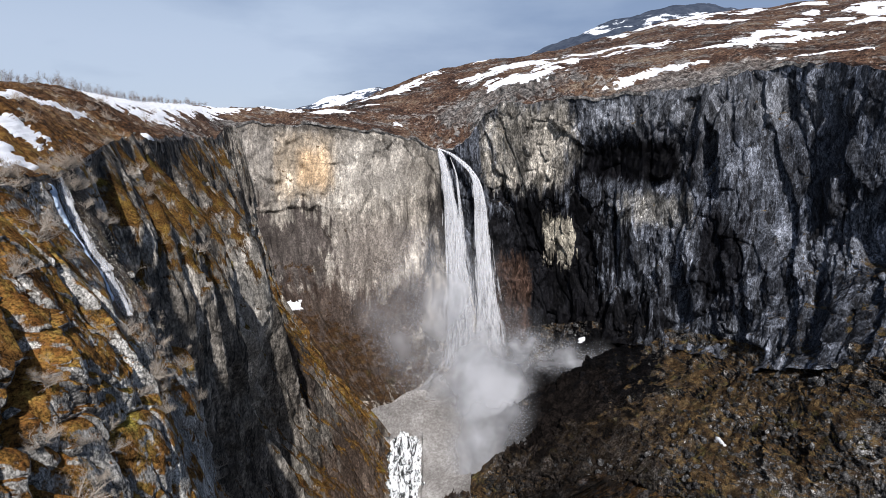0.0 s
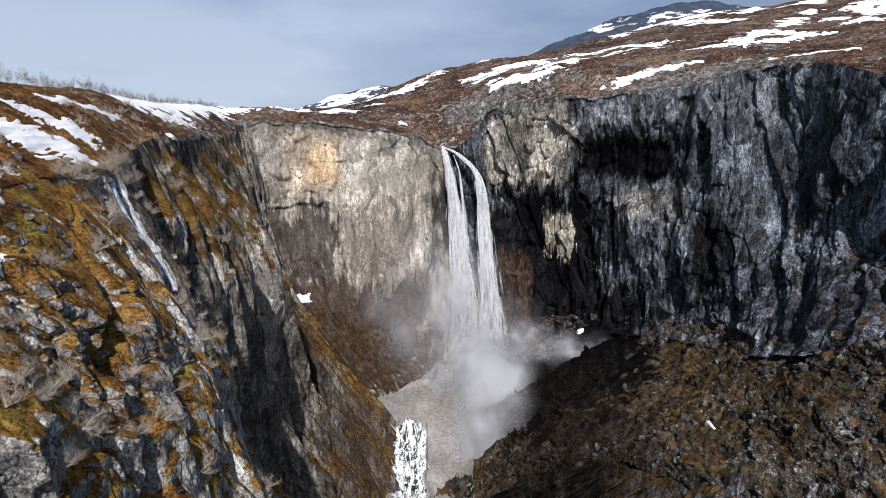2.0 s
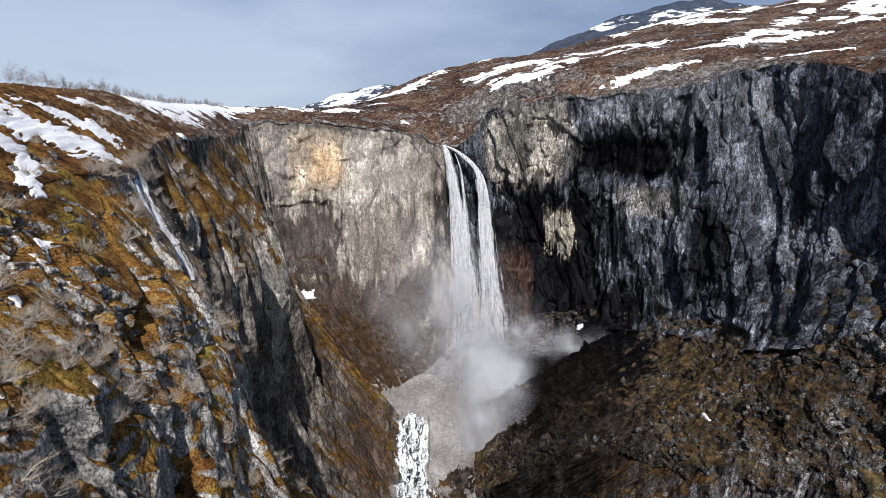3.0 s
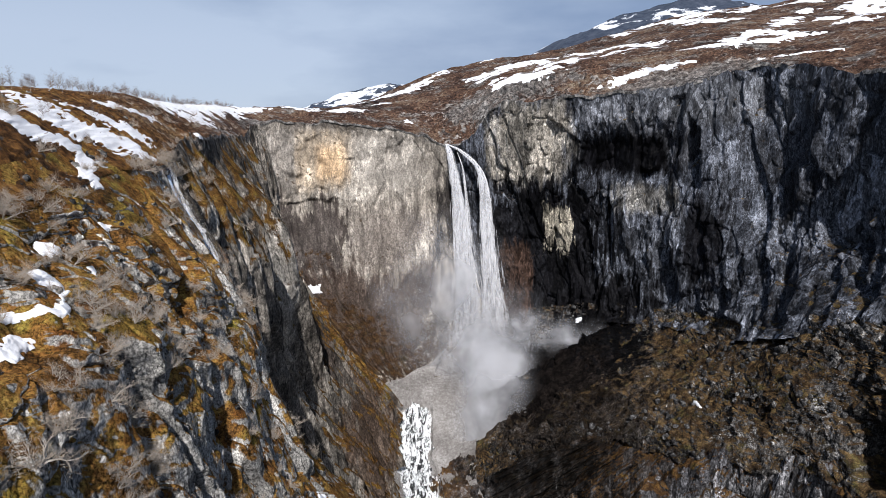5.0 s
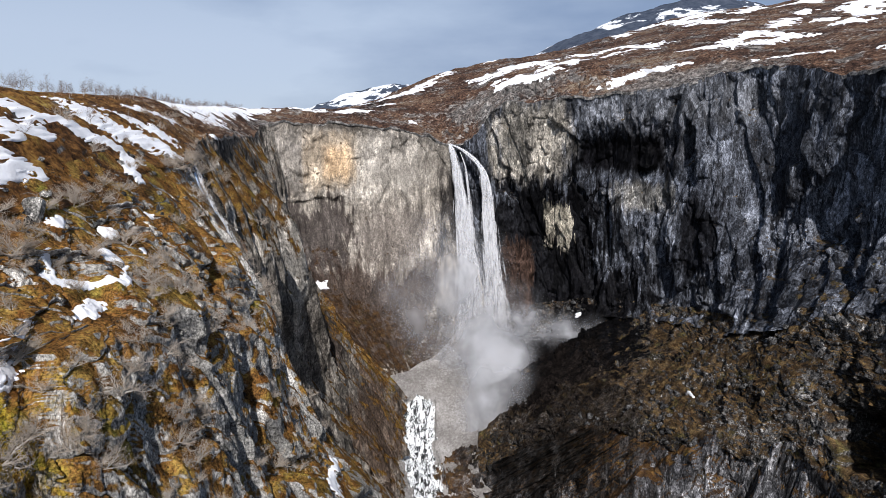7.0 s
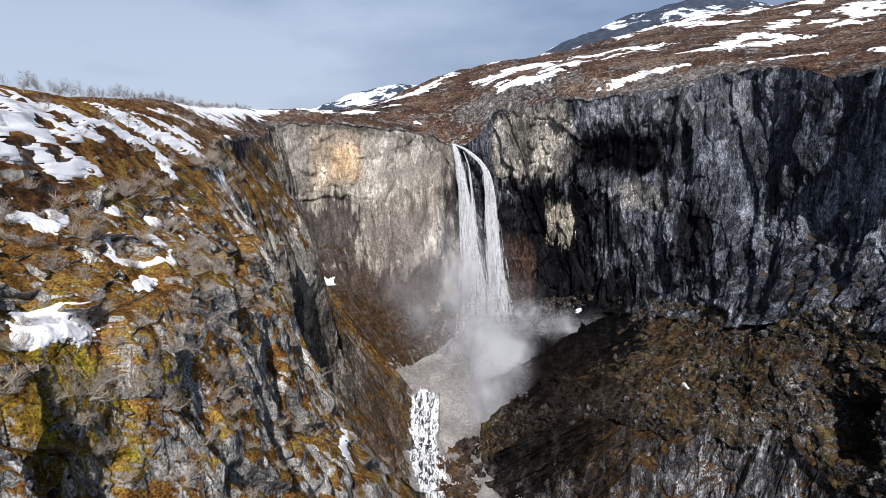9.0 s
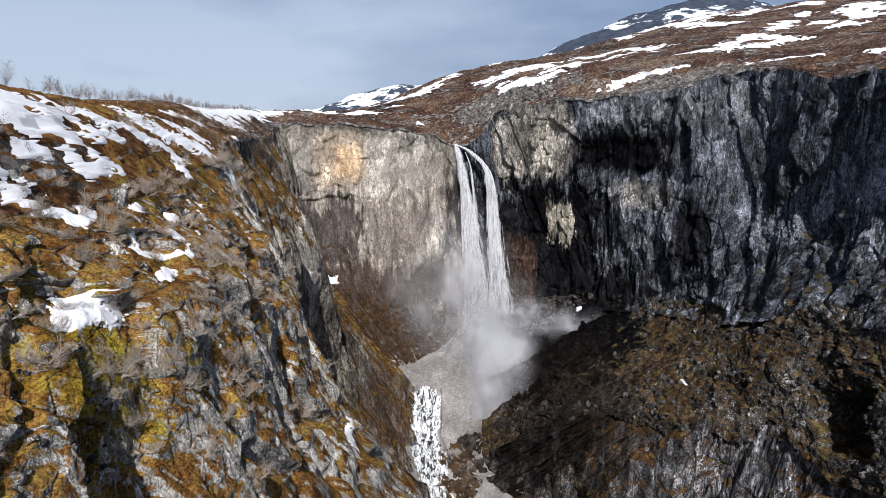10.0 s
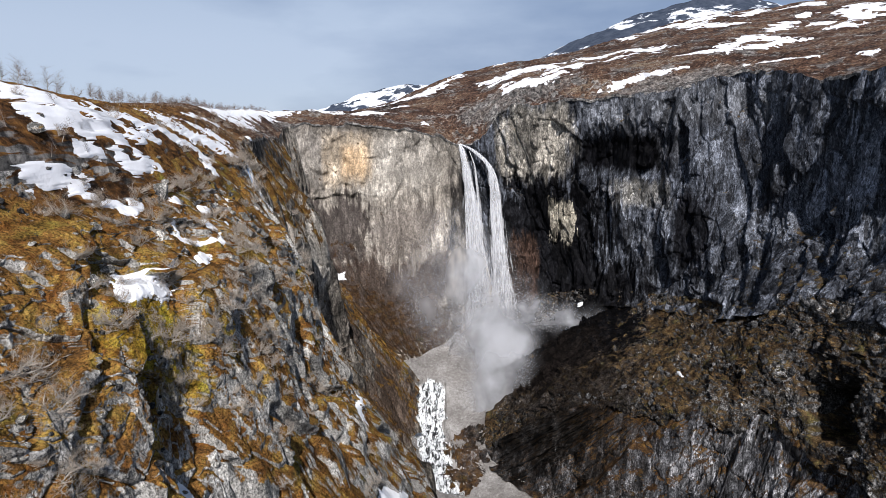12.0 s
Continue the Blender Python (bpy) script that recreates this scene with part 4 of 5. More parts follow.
LEFT_SNOW = [
    (((3.0, 2.2), (3.3, 2.27), (3.56, 2.3)), 1.7), (((2.9, 2.38), (3.2, 2.42)), 1.1), (((2.7, 2.75), (2.95, 2.85)), 0.8),
    (((3.56, 2.3), (3.75, 2.34), (3.83, 2.44), (4.1, 2.52)), 1.2), (((3.89, 2.25), (4.18, 2.33), (4.45, 2.47), (4.73, 2.69)), 1.05), (((3.28, 2.44), (3.44, 2.51)), 1.1),
    (((4.88, 2.29), (4.82, 2.46), (5.19, 2.66), (5.55, 2.74)), 1.6), (((5.41, 2.37), (5.99, 2.61), (6.02, 2.7)), 1.5), (((5.99, 2.29), (6.81, 2.54)), 0.9), (((3.05, 2.6), (3.17, 2.65)), 0.7),
    (((3.49, 2.72), (3.57, 2.73), (3.71, 2.67)), 0.85), (((4.81, 2.8), (4.67, 2.92), (4.66, 3.03)), 0.7), (((7.52, 2.97), (7.53, 3.14)), 1.1), (((7.72, 2.54), (8.25, 2.63)), 1.6)]
BLUFF_SNOW = [
    (((2.98, 2.8), (3.12, 2.87), (3.17, 2.92)), 0.5), (((2.95, 2.95), (3.11, 3.09), (3.12, 3.18)), 0.9), (((3.22, 2.99), (3.25, 3.13)), 0.75), (((3.58, 3.17), (3.67, 3.14)), 0.5),
    (((3.36, 3.35), (3.31, 3.51), (3.55, 3.62), (3.72, 3.57), (3.73, 3.44)), 0.5), (((3.38, 3.67), (3.22, 3.71)), 0.6), (((4.41, 3.37), (4.43, 3.33)), 0.65), (((4.07, 3.5),), 0.5),
    (((2.62, 3.7), (2.7, 3.72), (2.78, 3.78)), 1.0), (((2.7, 3.63), (2.79, 3.65)), 0.75), (((2.86, 3.67), (2.97, 3.61)), 0.4)]
LOW_SNOW = [
    (((5.0, 5.08), (4.54, 5.2)), 0.9), (((5.64, 4.89),), 0.6), (((3.85, 5.44), (3.75, 5.49)), 1.0), (((3.91, 5.53), (4.17, 5.62)), 1.0), (((2.36, 4.87),), 0.9), (((3.97, 3.33),), 0.6)]
FLAT_SNOW = [
    (((11.47, 1.47), (12.27, 1.34), (13.16, 1.34)), 5.0), (((12.95, 1.29), (13.79, 1.23), (14.05, 1.1)), 4.0), (((12.02, 1.82), (12.16, 1.75)), 3.0),
    (((12.18, 2.54), (12.17, 2.63)), 1.6), (((10.5, 2.05), (10.86, 2.3), (11.35, 2.34)), 5.0), (((7.4, 2.2), (8.89, 2.15), (10.0, 2.2)), 5.0)]
HILL_SNOW = [
    (((14.45, 1.7), (14.86, 1.63), (15.26, 1.65)), 9.0), (((14.61, 2.12), (15.13, 2.31), (15.29, 2.03)), 6.5), (((15.35, 1.87), (15.76, 1.79), (16.06, 1.71)), 5.5), (((15.78, 1.57), (16.17, 1.54), (16.37, 1.65)), 7.5),
    (((16.0, 2.69), (16.17, 2.58), (16.35, 2.46)), 3.6), (((16.3, 2.48), (16.57, 2.37)), 3.4), (((16.66, 2.02), (16.95, 2.03), (17.39, 1.93), (17.79, 1.82)), 5.5), (((17.11, 1.88), (17.41, 1.73), (17.63, 1.76)), 6.5),
    (((16.35, 1.12),), 8.0), (((17.63, 2.38), (18.07, 2.24), (18.39, 2.14)), 2.0), (((14.33, 2.1), (14.47, 2.24)), 2.6), (((18.83, 2.09), (18.94, 2.11)), 2.0)]
HIGH_SNOW = [
    (((16.58, 1.09), (16.78, 1.18), (16.97, 1.42), (17.22, 1.43)), 8.0), (((16.91, 1.18), (17.05, 1.1)), 12.0), (((17.37, 1.12), (17.27, 1.25)), 7.0), (((17.56, 1.63), (17.61, 1.51)), 5.5), (((17.7, 1.43), (17.71, 1.4)), 5.0),
    (((17.88, 1.6), (17.96, 1.58)), 5.0), (((18.18, 1.65), (18.25, 1.68)), 4.5), (((18.03, 1.42), (18.29, 1.57)), 6.0), (((18.09, 1.37), (18.31, 1.46)), 7.0), (((17.57, 1.18), (17.67, 1.14)), 8.0), (((14.85, 1.06),), 5.0)]
for chain, radius in LEFT_SNOW:
    snow_patch(moor_left, chain, radius * 1.75, "ragged patch of old white snow on brown heath", size=2.2, thick=0.12, ragged=0.95)
for chain, radius in (*LEFT_SNOW, *BLUFF_SNOW, *LOW_SNOW):
    snow_patch(bluff, chain, radius * 1.25, "small white snow remnant on a mossy rock ledge", size=1.6, thick=0.15, ragged=0.6, fill=7)
for chain, radius in FLAT_SNOW:
    snow_patch(moor_left, chain, radius * 1.4, "long flat field of old snow on the plateau", size=7.0, thick=0.3, ragged=0.8)
for chain, radius in (*FLAT_SNOW, *HILL_SNOW, *HIGH_SNOW):
    snow_patch(moor_right, chain, radius * 1.3, "drawn-out patch of old snow on the hillside", size=6.0, thick=0.3, ragged=1.0)
snow_patch(bluff, ((5.9, 3.12), (5.91, 3.4), (5.92, 3.7)), 0.7, "strip of blue meltwater ice beside the stream", size=1.5, thick=0.2, material=ICE, name="ice_strip", category="ice", group="", fill=5)
snow_patch(wall_back, ((9.96, 4.98), (10.12, 4.93), (10.32, 4.9)), 3.6, "small white snow remnant on a dark ledge", size=3.0)
snow_patch(talus, ((72, 300, -6),), 2.0, "small white snow remnant beside the wet wall", size=2.0)
snow_patch(talus, ((17.8, 5.62), (17.98, 5.67)), 0.6, "small white snow remnant among dark stones", size=1.5)


# ---- water ----
def bend(path, t):
    """Places at t (0..1) along a chain of points, smoothly."""
    path = np.array(path, float)
    k = np.concatenate([[0], np.cumsum(np.linalg.norm(np.diff(path, axis=0), axis=1))])
    k /= k[-1]
    i = np.clip(np.searchsorted(k, t, side="right") - 1, 0, len(path) - 2)
    w = ((t - k[i]) / (k[i + 1] - k[i]))[:, None]
    get = lambda j: path[np.clip(j, 0, len(path) - 1)]
    return hermite(get(i - 1), get(i), get(i + 1), get(i + 2), w, 0.9)


def fall(name, path, widths, depth, count, rng, material, parent, label, body=0.7, short=0.35):
    """One fall of white water: a rounded core and many thin strands that thicken, break and drift off it."""
    pts, faces = [], []
    t = np.linspace(0, 1, 70)
    mid, wid = bend(path, t), np.interp(t, np.linspace(0, 1, len(widths)), widths)
    side = np.array((1.0, 0.15, 0))
    ring = 12
    for i in range(70):
        rag = fbm(np.array([[a * 2.1, t[i] * 16, 3.0] for a in range(ring)]), 3, 0.6, 77)
        for a in range(ring):
            c, s = math.cos(2 * math.pi * a / ring), math.sin(2 * math.pi * a / ring)
            w = wid[i] * 0.5 * body * (1 + 0.35 * rag[a]) * (1 - 0.22 * t[i])
            pts.append(mid[i] + side * c * w + np.array((0, -1.0, 0)) * s * depth * 0.3 * (1 + 0.4 * rag[a]))
    for i in range(69):
        for a in range(ring):
            b = (a + 1) % ring
            faces.append((i * ring + a, i * ring + b, (i + 1) * ring + b, (i + 1) * ring + a))
    for k in range(count):
        t0 = rng.uniform(0, 0.92)
        t1 = min(1.0, t0 + rng.uniform(0.3, 1.0) * short)
        tt = np.linspace(t0, t1, 9)
        off = rng.gauss(0, 0.29)
        dep = rng.uniform(-1, 1) * depth * 0.5
        line = bend(path, tt)
        ww = np.interp(tt, np.linspace(0, 1, len(widths)), widths)
        thick = min(1.0, 0.25 + 0.1 * widths[-1]) * rng.uniform(0.15, 0.6) * (0.6 + 0.7 * tt) * np.sin(np.linspace(0.15, math.pi - 0.1, 9)) ** 0.6
        sway = rng.uniform(-0.04, 0.04) * (tt - t0) * ww * 4
        cen = line + side * (off * ww + sway)[:, None] + np.array((0, -1.0, 0)) * (dep + 0.4)
        base = len(pts)
        for i in range(9):
            pts.append(cen[i] - side * thick[i])
            pts.append(cen[i] + np.array((0, -0.5, 0)) * thick[i])
            pts.append(cen[i] + side * thick[i])
        for i in range(8):
            for a in range(2):
                faces.append((base + i * 3 + a, base + i * 3 + a + 1, base + i * 3 + a + 4, base + i * 3 + a + 3))
    ob = mesh(name, np.array(pts), np.array(faces), material, True)
    ob.data.materials.append(VEIL)
    ob.data.polygons.foreach_set("material_index", (np.arange(len(faces)) >= 69 * ring).astype(np.int32))
    ob.parent = parent
    ob["label"] = label
    return ob


rng = random.Random(5)
waterfall = tagged(new("waterfall"), "tall white waterfall leaping in two strands over the lip", "waterfall")
LEFT_STRAND = [(-2.5, 340, 93), (-0.5, 337, 88), (1.5, 335.5, 78), (5, 334, 56), (8, 331, 26), (11.5, 325, -20), (12.5, 320, -42)]
RIGHT_STRAND = [(-2.5, 340, 93), (5, 337, 89.5), (13, 335, 83), (18.5, 333.5, 75), (20.8, 332.5, 62), (22.6, 330, 35), (24.6, 327, 8), (26.5, 322, -24), (27.5, 317, -46)]
fall("left_strand", LEFT_STRAND, (1.8, 3.6, 7.0, 10.0, 12.5, 15.0), 3.0, 3200, rng, WATER, waterfall, "wide veil of falling white water", 0.72, 0.12)
fall("right_strand", RIGHT_STRAND, (1.6, 2.2, 4.6, 5.8, 6.8, 8.6, 10.5, 12.0), 3.2, 3200, rng, WATER, waterfall, "dense column of falling white water", 0.8, 0.12)
fall("middle_thread", [(4, 336.5, 88), (7.5, 335, 78), (9.5, 334, 60), (11, 333, 35)], (0.8, 1.2, 2.4, 3.5), 0.8, 90, rng, WATER, waterfall, "thin thread of water", 0.25)

stream = tagged(new("mountain_stream"), "thin white stream sliding down a dark gully", "stream")
bed = np.where(np.abs(bluff.u - bluff.u[np.argmin(np.abs(bluff.u - 6.04))]) < 1e-9)[0]
bed_line = bluff.blurred(4)[bed] + bluff.normal[bed] * np.array((1, 1, 0.2)) * 0.7
bed_at = lambda *v: [tuple(bed_line[np.argmin(np.abs(bluff.v[bed] - k))]) for k in v]
fall("upper_slide", bed_at(2.98, 3.15, 3.3, 3.45, 3.6), (0.6, 0.9, 1.2, 1.4), 0.5, 420, rng, WATER, stream, "thin slide of white water", 0.12, 0.2)
fall("lower_slide", bed_at(3.6, 3.66, 3.72, 3.78, 3.84), (1.4, 1.2, 1.0, 0.7), 0.5, 300, rng, WATER, stream, "thin slide of white water", 0.1, 0.3)


def spray(name, clouds, size, label, seed):
    """Drops of drifting spray, thick near the foot of the fall and thinning out in wisps."""
    gen = np.random.default_rng(seed)
    all_p = []
    for centre, spread, count, clump in clouds:
        p = np.array(centre) + gen.normal(size=(int(count * 2.4), 3)) * np.array(spread)
        keep = fbm(p / clump, 4, 0.55, seed) * 0.55 + 0.42 > gen.random(len(p))
        all_p.append(p[keep])
    p = np.concatenate(all_p)
    n = len(p)
    shape = np.array([(1, 1, 1), (1, -1, -1), (-1, 1, -1), (-1, -1, 1)], float) * 0.58
    scale = size * gen.uniform(0.5, 1.3, size=(n, 1, 1))
    jitter = gen.normal(size=(n, 4, 3)) * 0.25
    pts = (p[:, None, :] + (shape[None] + jitter) * scale).reshape(-1, 3)
    tri = np.array([(0, 1, 2), (0, 3, 1), (0, 2, 3), (1, 3, 2)])
    f = (np.arange(n)[:, None, None] * 4 + tri[None]).reshape(-1, 3)
    return tagged(mesh(name, pts, f, SPRAY, True), label, "mist", "", "stuff")


spray("spray_mist", [((21, 294, -26), (9, 7, 12), 12000, 16.0), ((46, 290, -13), (12, 5, 4.5), 2500, 9.0), ((15, 314, 2), (11, 3, 13), 8000, 15.0)], 0.1, "drifting white spray at the foot of the fall", 3)


def vapour(seed, centre, radii, dense, clump):
    """Fine mist that thins out softly from its middle."""
    s = Shade("mist")
    s.n.remove(s.bsdf)
    away = s.n.new("ShaderNodeVectorMath")
    away.operation = "SUBTRACT"
    s.l.new(s.co, away.inputs[0])
    away.inputs[1].default_value = centre
    part_of = s.n.new("ShaderNodeVectorMath")
    part_of.operation = "DIVIDE"
    s.l.new(away.outputs["Vector"], part_of.inputs[0])
    part_of.inputs[1].default_value = radii
    far = s.n.new("ShaderNodeVectorMath")
    far.operation = "LENGTH"
    s.l.new(part_of.outputs["Vector"], far.inputs[0])
    wisp = s.noise(1.0 / clump, 4, 0.5, s.scaled((1, 1, 0.9), (seed * 20, seed * 33, 0)), 0.15)
    edge = s.math("SUBTRACT", s.math("ADD", 1.0, s.math("MULTIPLY", s.math("SUBTRACT", wisp, 0.5), 0.9)), far.outputs["Value"], True)
    soft = s.math("MULTIPLY", s.math("POWER", edge, 2.4), s.ramp(wisp, (0.3, 0.35), (0.7, 1.0)))
    amount = s.math("MULTIPLY", soft, dense, True)
    haze, thin, lit, mix1, mix2 = (s.n.new("ShaderNode" + k) for k in ("BsdfDiffuse", "BsdfTransparent", "BsdfTranslucent", "MixShader", "MixShader"))
    haze.inputs["Color"].default_value = lit.inputs["Color"].default_value = (0.62, 0.64, 0.68, 1)
    mix1.inputs[0].default_value = 0.4
    s.l.new(haze.outputs["BSDF"], mix1.inputs[1]), s.l.new(lit.outputs["BSDF"], mix1.inputs[2])
    s.l.new(amount, mix2.inputs[0]), s.l.new(thin.outputs["BSDF"], mix2.inputs[1]), s.l.new(mix1.outputs["Shader"], mix2.inputs[2])
    s.l.new(mix2.outputs["Shader"], s.out.inputs["Surface"])
    return s.mat


def veil(seed, centre, radii, dense, clump):
    """A billow of mist: a bulging sheet round its middle."""
    n = 26
    a, b = (k.ravel() for k in np.meshgrid(np.linspace(-1.35, 1.35, n), np.linspace(-1.35, 1.35, n), indexing="ij"))
    q = np.stack([a * 1.5, b * 1.5, 0 * a + seed], 1)
    y = radii[1] * (0.35 * fbm(q, 3, 0.5, seed) + 0.35 * (a * a + b * b) - 0.3)
    p = np.stack([centre[0] + a * radii[0], centre[1] + y, centre[2] + b * radii[2]], 1)
    idx = np.arange(n * n).reshape(n, n)
    f = np.stack([idx[:-1, :-1], idx[1:, :-1], idx[1:, 1:], idx[:-1, 1:]], -1).reshape(-1, 4)
    f = f[(a * a + b * b < 1.15)[f].all(1)]
    return tagged(mesh("mist_veil", p, f, vapour(seed, centre, radii, dense, clump), True), "soft drifting veil of fine white mist", "mist", "", "stuff")


veil(1, (22, 288, -20), (40, 9, 46), 3.0, 36.0)
veil(7, (25, 298, -30), (28, 8, 32), 3.2, 30.0)
veil(3, (-8, 303, 2), (48, 9, 62), 2.6, 46.0)
veil(5, (48, 284, -10), (42, 7, 17), 1.8, 16.0)
veil(6, (23, 263, -50), (30, 8, 50), 2.4, 34.0)


# ---- river in the snow ----
def foam_stuff():
    s = Shade("foaming_water")
    a = s.math("ADD", s.noise(0.42, 6, 0.66, s.scaled((1.5, 0.55, 0.55), (0, 0, 12)), 0.8), s.math("MULTIPLY", s.math("SUBTRACT", s.noise(1.6, 5, 0.75), 0.5), 0.4))
    col = s.ramp(a, (0.425, (0.008, 0.009, 0.01)), (0.46, (0.12, 0.13, 0.13)), (0.5, (0.62, 0.65, 0.66)), (0.58, (0.85, 0.87, 0.88)))
    return s.done(col, 0.4, s.relief(a, 0.8, 0.5), 0.4)


FOAM = foam_stuff()
snow_patch(cone, RIVER_WAY, 9.4, "foaming white river breaking out of the dirty snow", ragged=0.2, size=4.0, thick=0.3, material=FOAM,
           name="river", category="river", group="", kind="structure")


snow_patch(floor_east, ((6, 246, -66), (3, 234, -70), (2, 218, -76)), 6.5, "black wet rubble melting out of the dirty snow", ragged=0.9, size=4.0, thick=0.5, material=LOWER,
           name="rubble", category="rubble", group="", kind="structure")


snow_patch(cone, ((-4, 240, -69), (-6, 228, -73), (-3, 218, -77)), 4.6, "black wet rubble melting out of the dirty snow", ragged=0.9, size=3.0, thick=0.5, material=LOWER,
           name="rubble", category="rubble", group="", kind="structure")


# ---- bare birches ----
def branch(pts, faces, a, b, ra, rb, sides=3):
    """A tapered twig from a to b."""
    axis = (b - a).normalized()
    x = axis.orthogonal().normalized()
    y = axis.cross(x)
    base = len(pts)
    for c, r in ((a, ra), (b, rb)):
        for k in range(sides):
            w = 2 * math.pi * k / sides
            pts.append(c + x * (math.cos(w) * r) + y * (math.sin(w) * r))
    for k in range(sides):
        j = (k + 1) % sides
        faces.append((base + k, base + j, base + sides + j, base + sides + k))


def grow(rng, pts, faces, at, way, length, radius, depth, spread, droop=0.0):
    steps = 3 if depth > 1 else 2
    for i in range(steps):
        bentway = (way + Vector((rng.gauss(0, 0.2), rng.gauss(0, 0.2), rng.gauss(0.03 - droop, 0.14)))).normalized()
        tip = at + bentway * (length / steps)
        r2 = radius * (0.8 if depth else 0.55)
        branch(pts, faces, at, tip, radius, r2, 4 if radius > 0.05 else 3)
        at, way, radius = tip, bentway, r2
        if depth:
            for _ in range(rng.choice((1, 2, 2))):
                side = Vector((rng.gauss(0, 1), rng.gauss(0, 1), rng.gauss(0.25, 0.5))).normalized()
                grow(rng, pts, faces, at, (way * (1 - spread) + side * spread).normalized(), length * rng.uniform(0.45, 0.7), radius * 0.62, depth - 1, spread, droop)


def finish(name, pts, faces, material, parent):
    ob = mesh(name, np.array([tuple(p) for p in pts]), np.array(faces), material)
    ob.parent = parent
    return ob


def birch(seed, height):
    """A bare birch: one bent trunk and a crown of fine twigs."""
    r = random.Random(seed)
    tree = tagged(new("birch_tree"), "bare grey mountain birch with fine upright twigs", "tree", "birches on the brow")
    tp, tf, cp, cf = [], [], [], []
    at, way, radius = Vector((0, 0, -0.25)), Vector((r.gauss(0, 0.12), r.gauss(0, 0.12), 1)).normalized(), 0.012 * height + 0.02
    for i in range(7):
        way = (way + Vector((r.gauss(0, 0.12), r.gauss(0, 0.12), 0.05))).normalized()
        tip = at + way * (height * 0.95 / 7)
        branch(tp, tf, at, tip, radius, radius * 0.82, 6)
        at, radius = tip, radius * 0.82
        if i >= 1:
            for _ in range(3):
                w = r.uniform(0, 2 * math.pi)
                out = Vector((math.cos(w), math.sin(w), r.uniform(0.5, 1.3))).normalized()
                grow(r, cp, cf, at, out, height * r.uniform(0.2, 0.34) * (1.15 - i * 0.09), radius * 0.75, 2, 0.5)
    finish("trunk", tp, tf, BARK, tree)
    finish("crown", cp, cf, CROWN, tree)
    return tree


def shrub(seed, size):
    """A low, gnarled willow or birch with many stems from one root."""
    r = random.Random(seed)
    bush = tagged(new("willow_shrub"), "leafless grey-brown shrub with gnarled tangled twigs", "shrub", "shrubs on the slope")
    sp, sf, tp, tf = [], [], [], []
    for _ in range(6):
        w = r.uniform(0, 2 * math.pi)
        way = Vector((math.cos(w), math.sin(w), r.uniform(0.25, 1.2))).normalized()
        at, radius = Vector((0, 0, -0.15)), 0.036 * size * r.uniform(0.7, 1.3)
        for i in range(4):
            way = (way + Vector((r.gauss(0, 0.3), r.gauss(0, 0.3), r.gauss(0.05, 0.2)))).normalized()
            tip = at + way * (size * 0.24)
            branch(sp, sf, at, tip, radius, radius * 0.75, 5)
            at, radius = tip, radius * 0.75
            for _ in range(3):
                side = Vector((r.gauss(0, 1), r.gauss(0, 1), r.gauss(0.3, 0.5))).normalized()
                grow(r, tp, tf, at, (way * 0.5 + side * 0.5).normalized(), size * r.uniform(0.25, 0.42), radius * 0.6, 2, 0.55)
    finish("stem", sp, sf, BARK, bush)
    finish("crown", tp, tf, TWIG, bush)
    return bush


def sown(sheet, count, seed, want):
    """Places on a sheet where want(place, normal, u, v) allows, and none too close to another."""
    gen = np.random.default_rng(seed)
    i = gen.permutation(len(sheet.p))[:60000]
    p, n = sheet.p[i], sheet.n2[i] * np.sign(sheet.n2[i][:, 2:3] + 1e-6)
    chance = want(p, n, sheet.u[i], sheet.v[i])
    ok = np.where(gen.random(len(i)) < chance)[0]
    return [(Vector(p[k]), Vector(n[k])) for k in ok[:count]]


def plant(kinds, places, seed, low, high):
    r = random.Random(seed)
    for k, (at, n) in enumerate(places):
        m = Matrix.Translation(at) @ pose(0, 0, 0, r.gauss(0, 5), r.gauss(0, 5), r.uniform(0, 360)) @ Matrix.Scale(r.uniform(low, high), 4)
        ob = copy_thing(kinds[k % len(kinds)], m)
        ob.scale = m.to_scale()


birches = [birch(50 + k, 4.2 + 0.5 * k) for k in range(4)]
shrubs = [shrub(80 + k, 1.5 + 0.15 * k) for k in range(5)]
plant(birches, sown(moor_left, 320, 11, lambda p, n, u, v: np.where((u > 1.5) & (u < 9.5) & (v > 1.85) & (v < 2.12), 1.0, 0.0)), 21, 0.36, 0.72)
plant(birches, sown(moor_left, 26, 12, lambda p, n, u, v: np.where((u > 1.8) & (u < 6.5) & (v > 2.2) & (v < 2.95), 1.0, 0.0)), 22, 0.3, 0.5)
plant(shrubs, sown(bluff, 300, 13, lambda p, n, u, v: np.where((p[:, 2] > 25) & (n[:, 2] > 0.3) & (fbm(p / 9.0, 3, 0.5, 900) > -0.1), 1.0, 0.06) * (v > RIM_V - 0.1)), 23, 0.6, 1.2)
plant(shrubs, sown(moor_left, 45, 14, lambda p, n, u, v: np.where((u > 1.5) & (u < 9) & (v > 2.2), 1.0, 0.0)), 24, 0.5, 1.0)
plant(shrubs, sown(wall_left, 40, 15, lambda p, n, u, v: np.where((n[:, 2] > 0.35) & (p[:, 1] < 160), 1.0, 0.0)), 25, 0.8, 1.6)
for first in (*birches, *shrubs):
    for o in (*first.children, first):
        bpy.data.objects.remove(o)


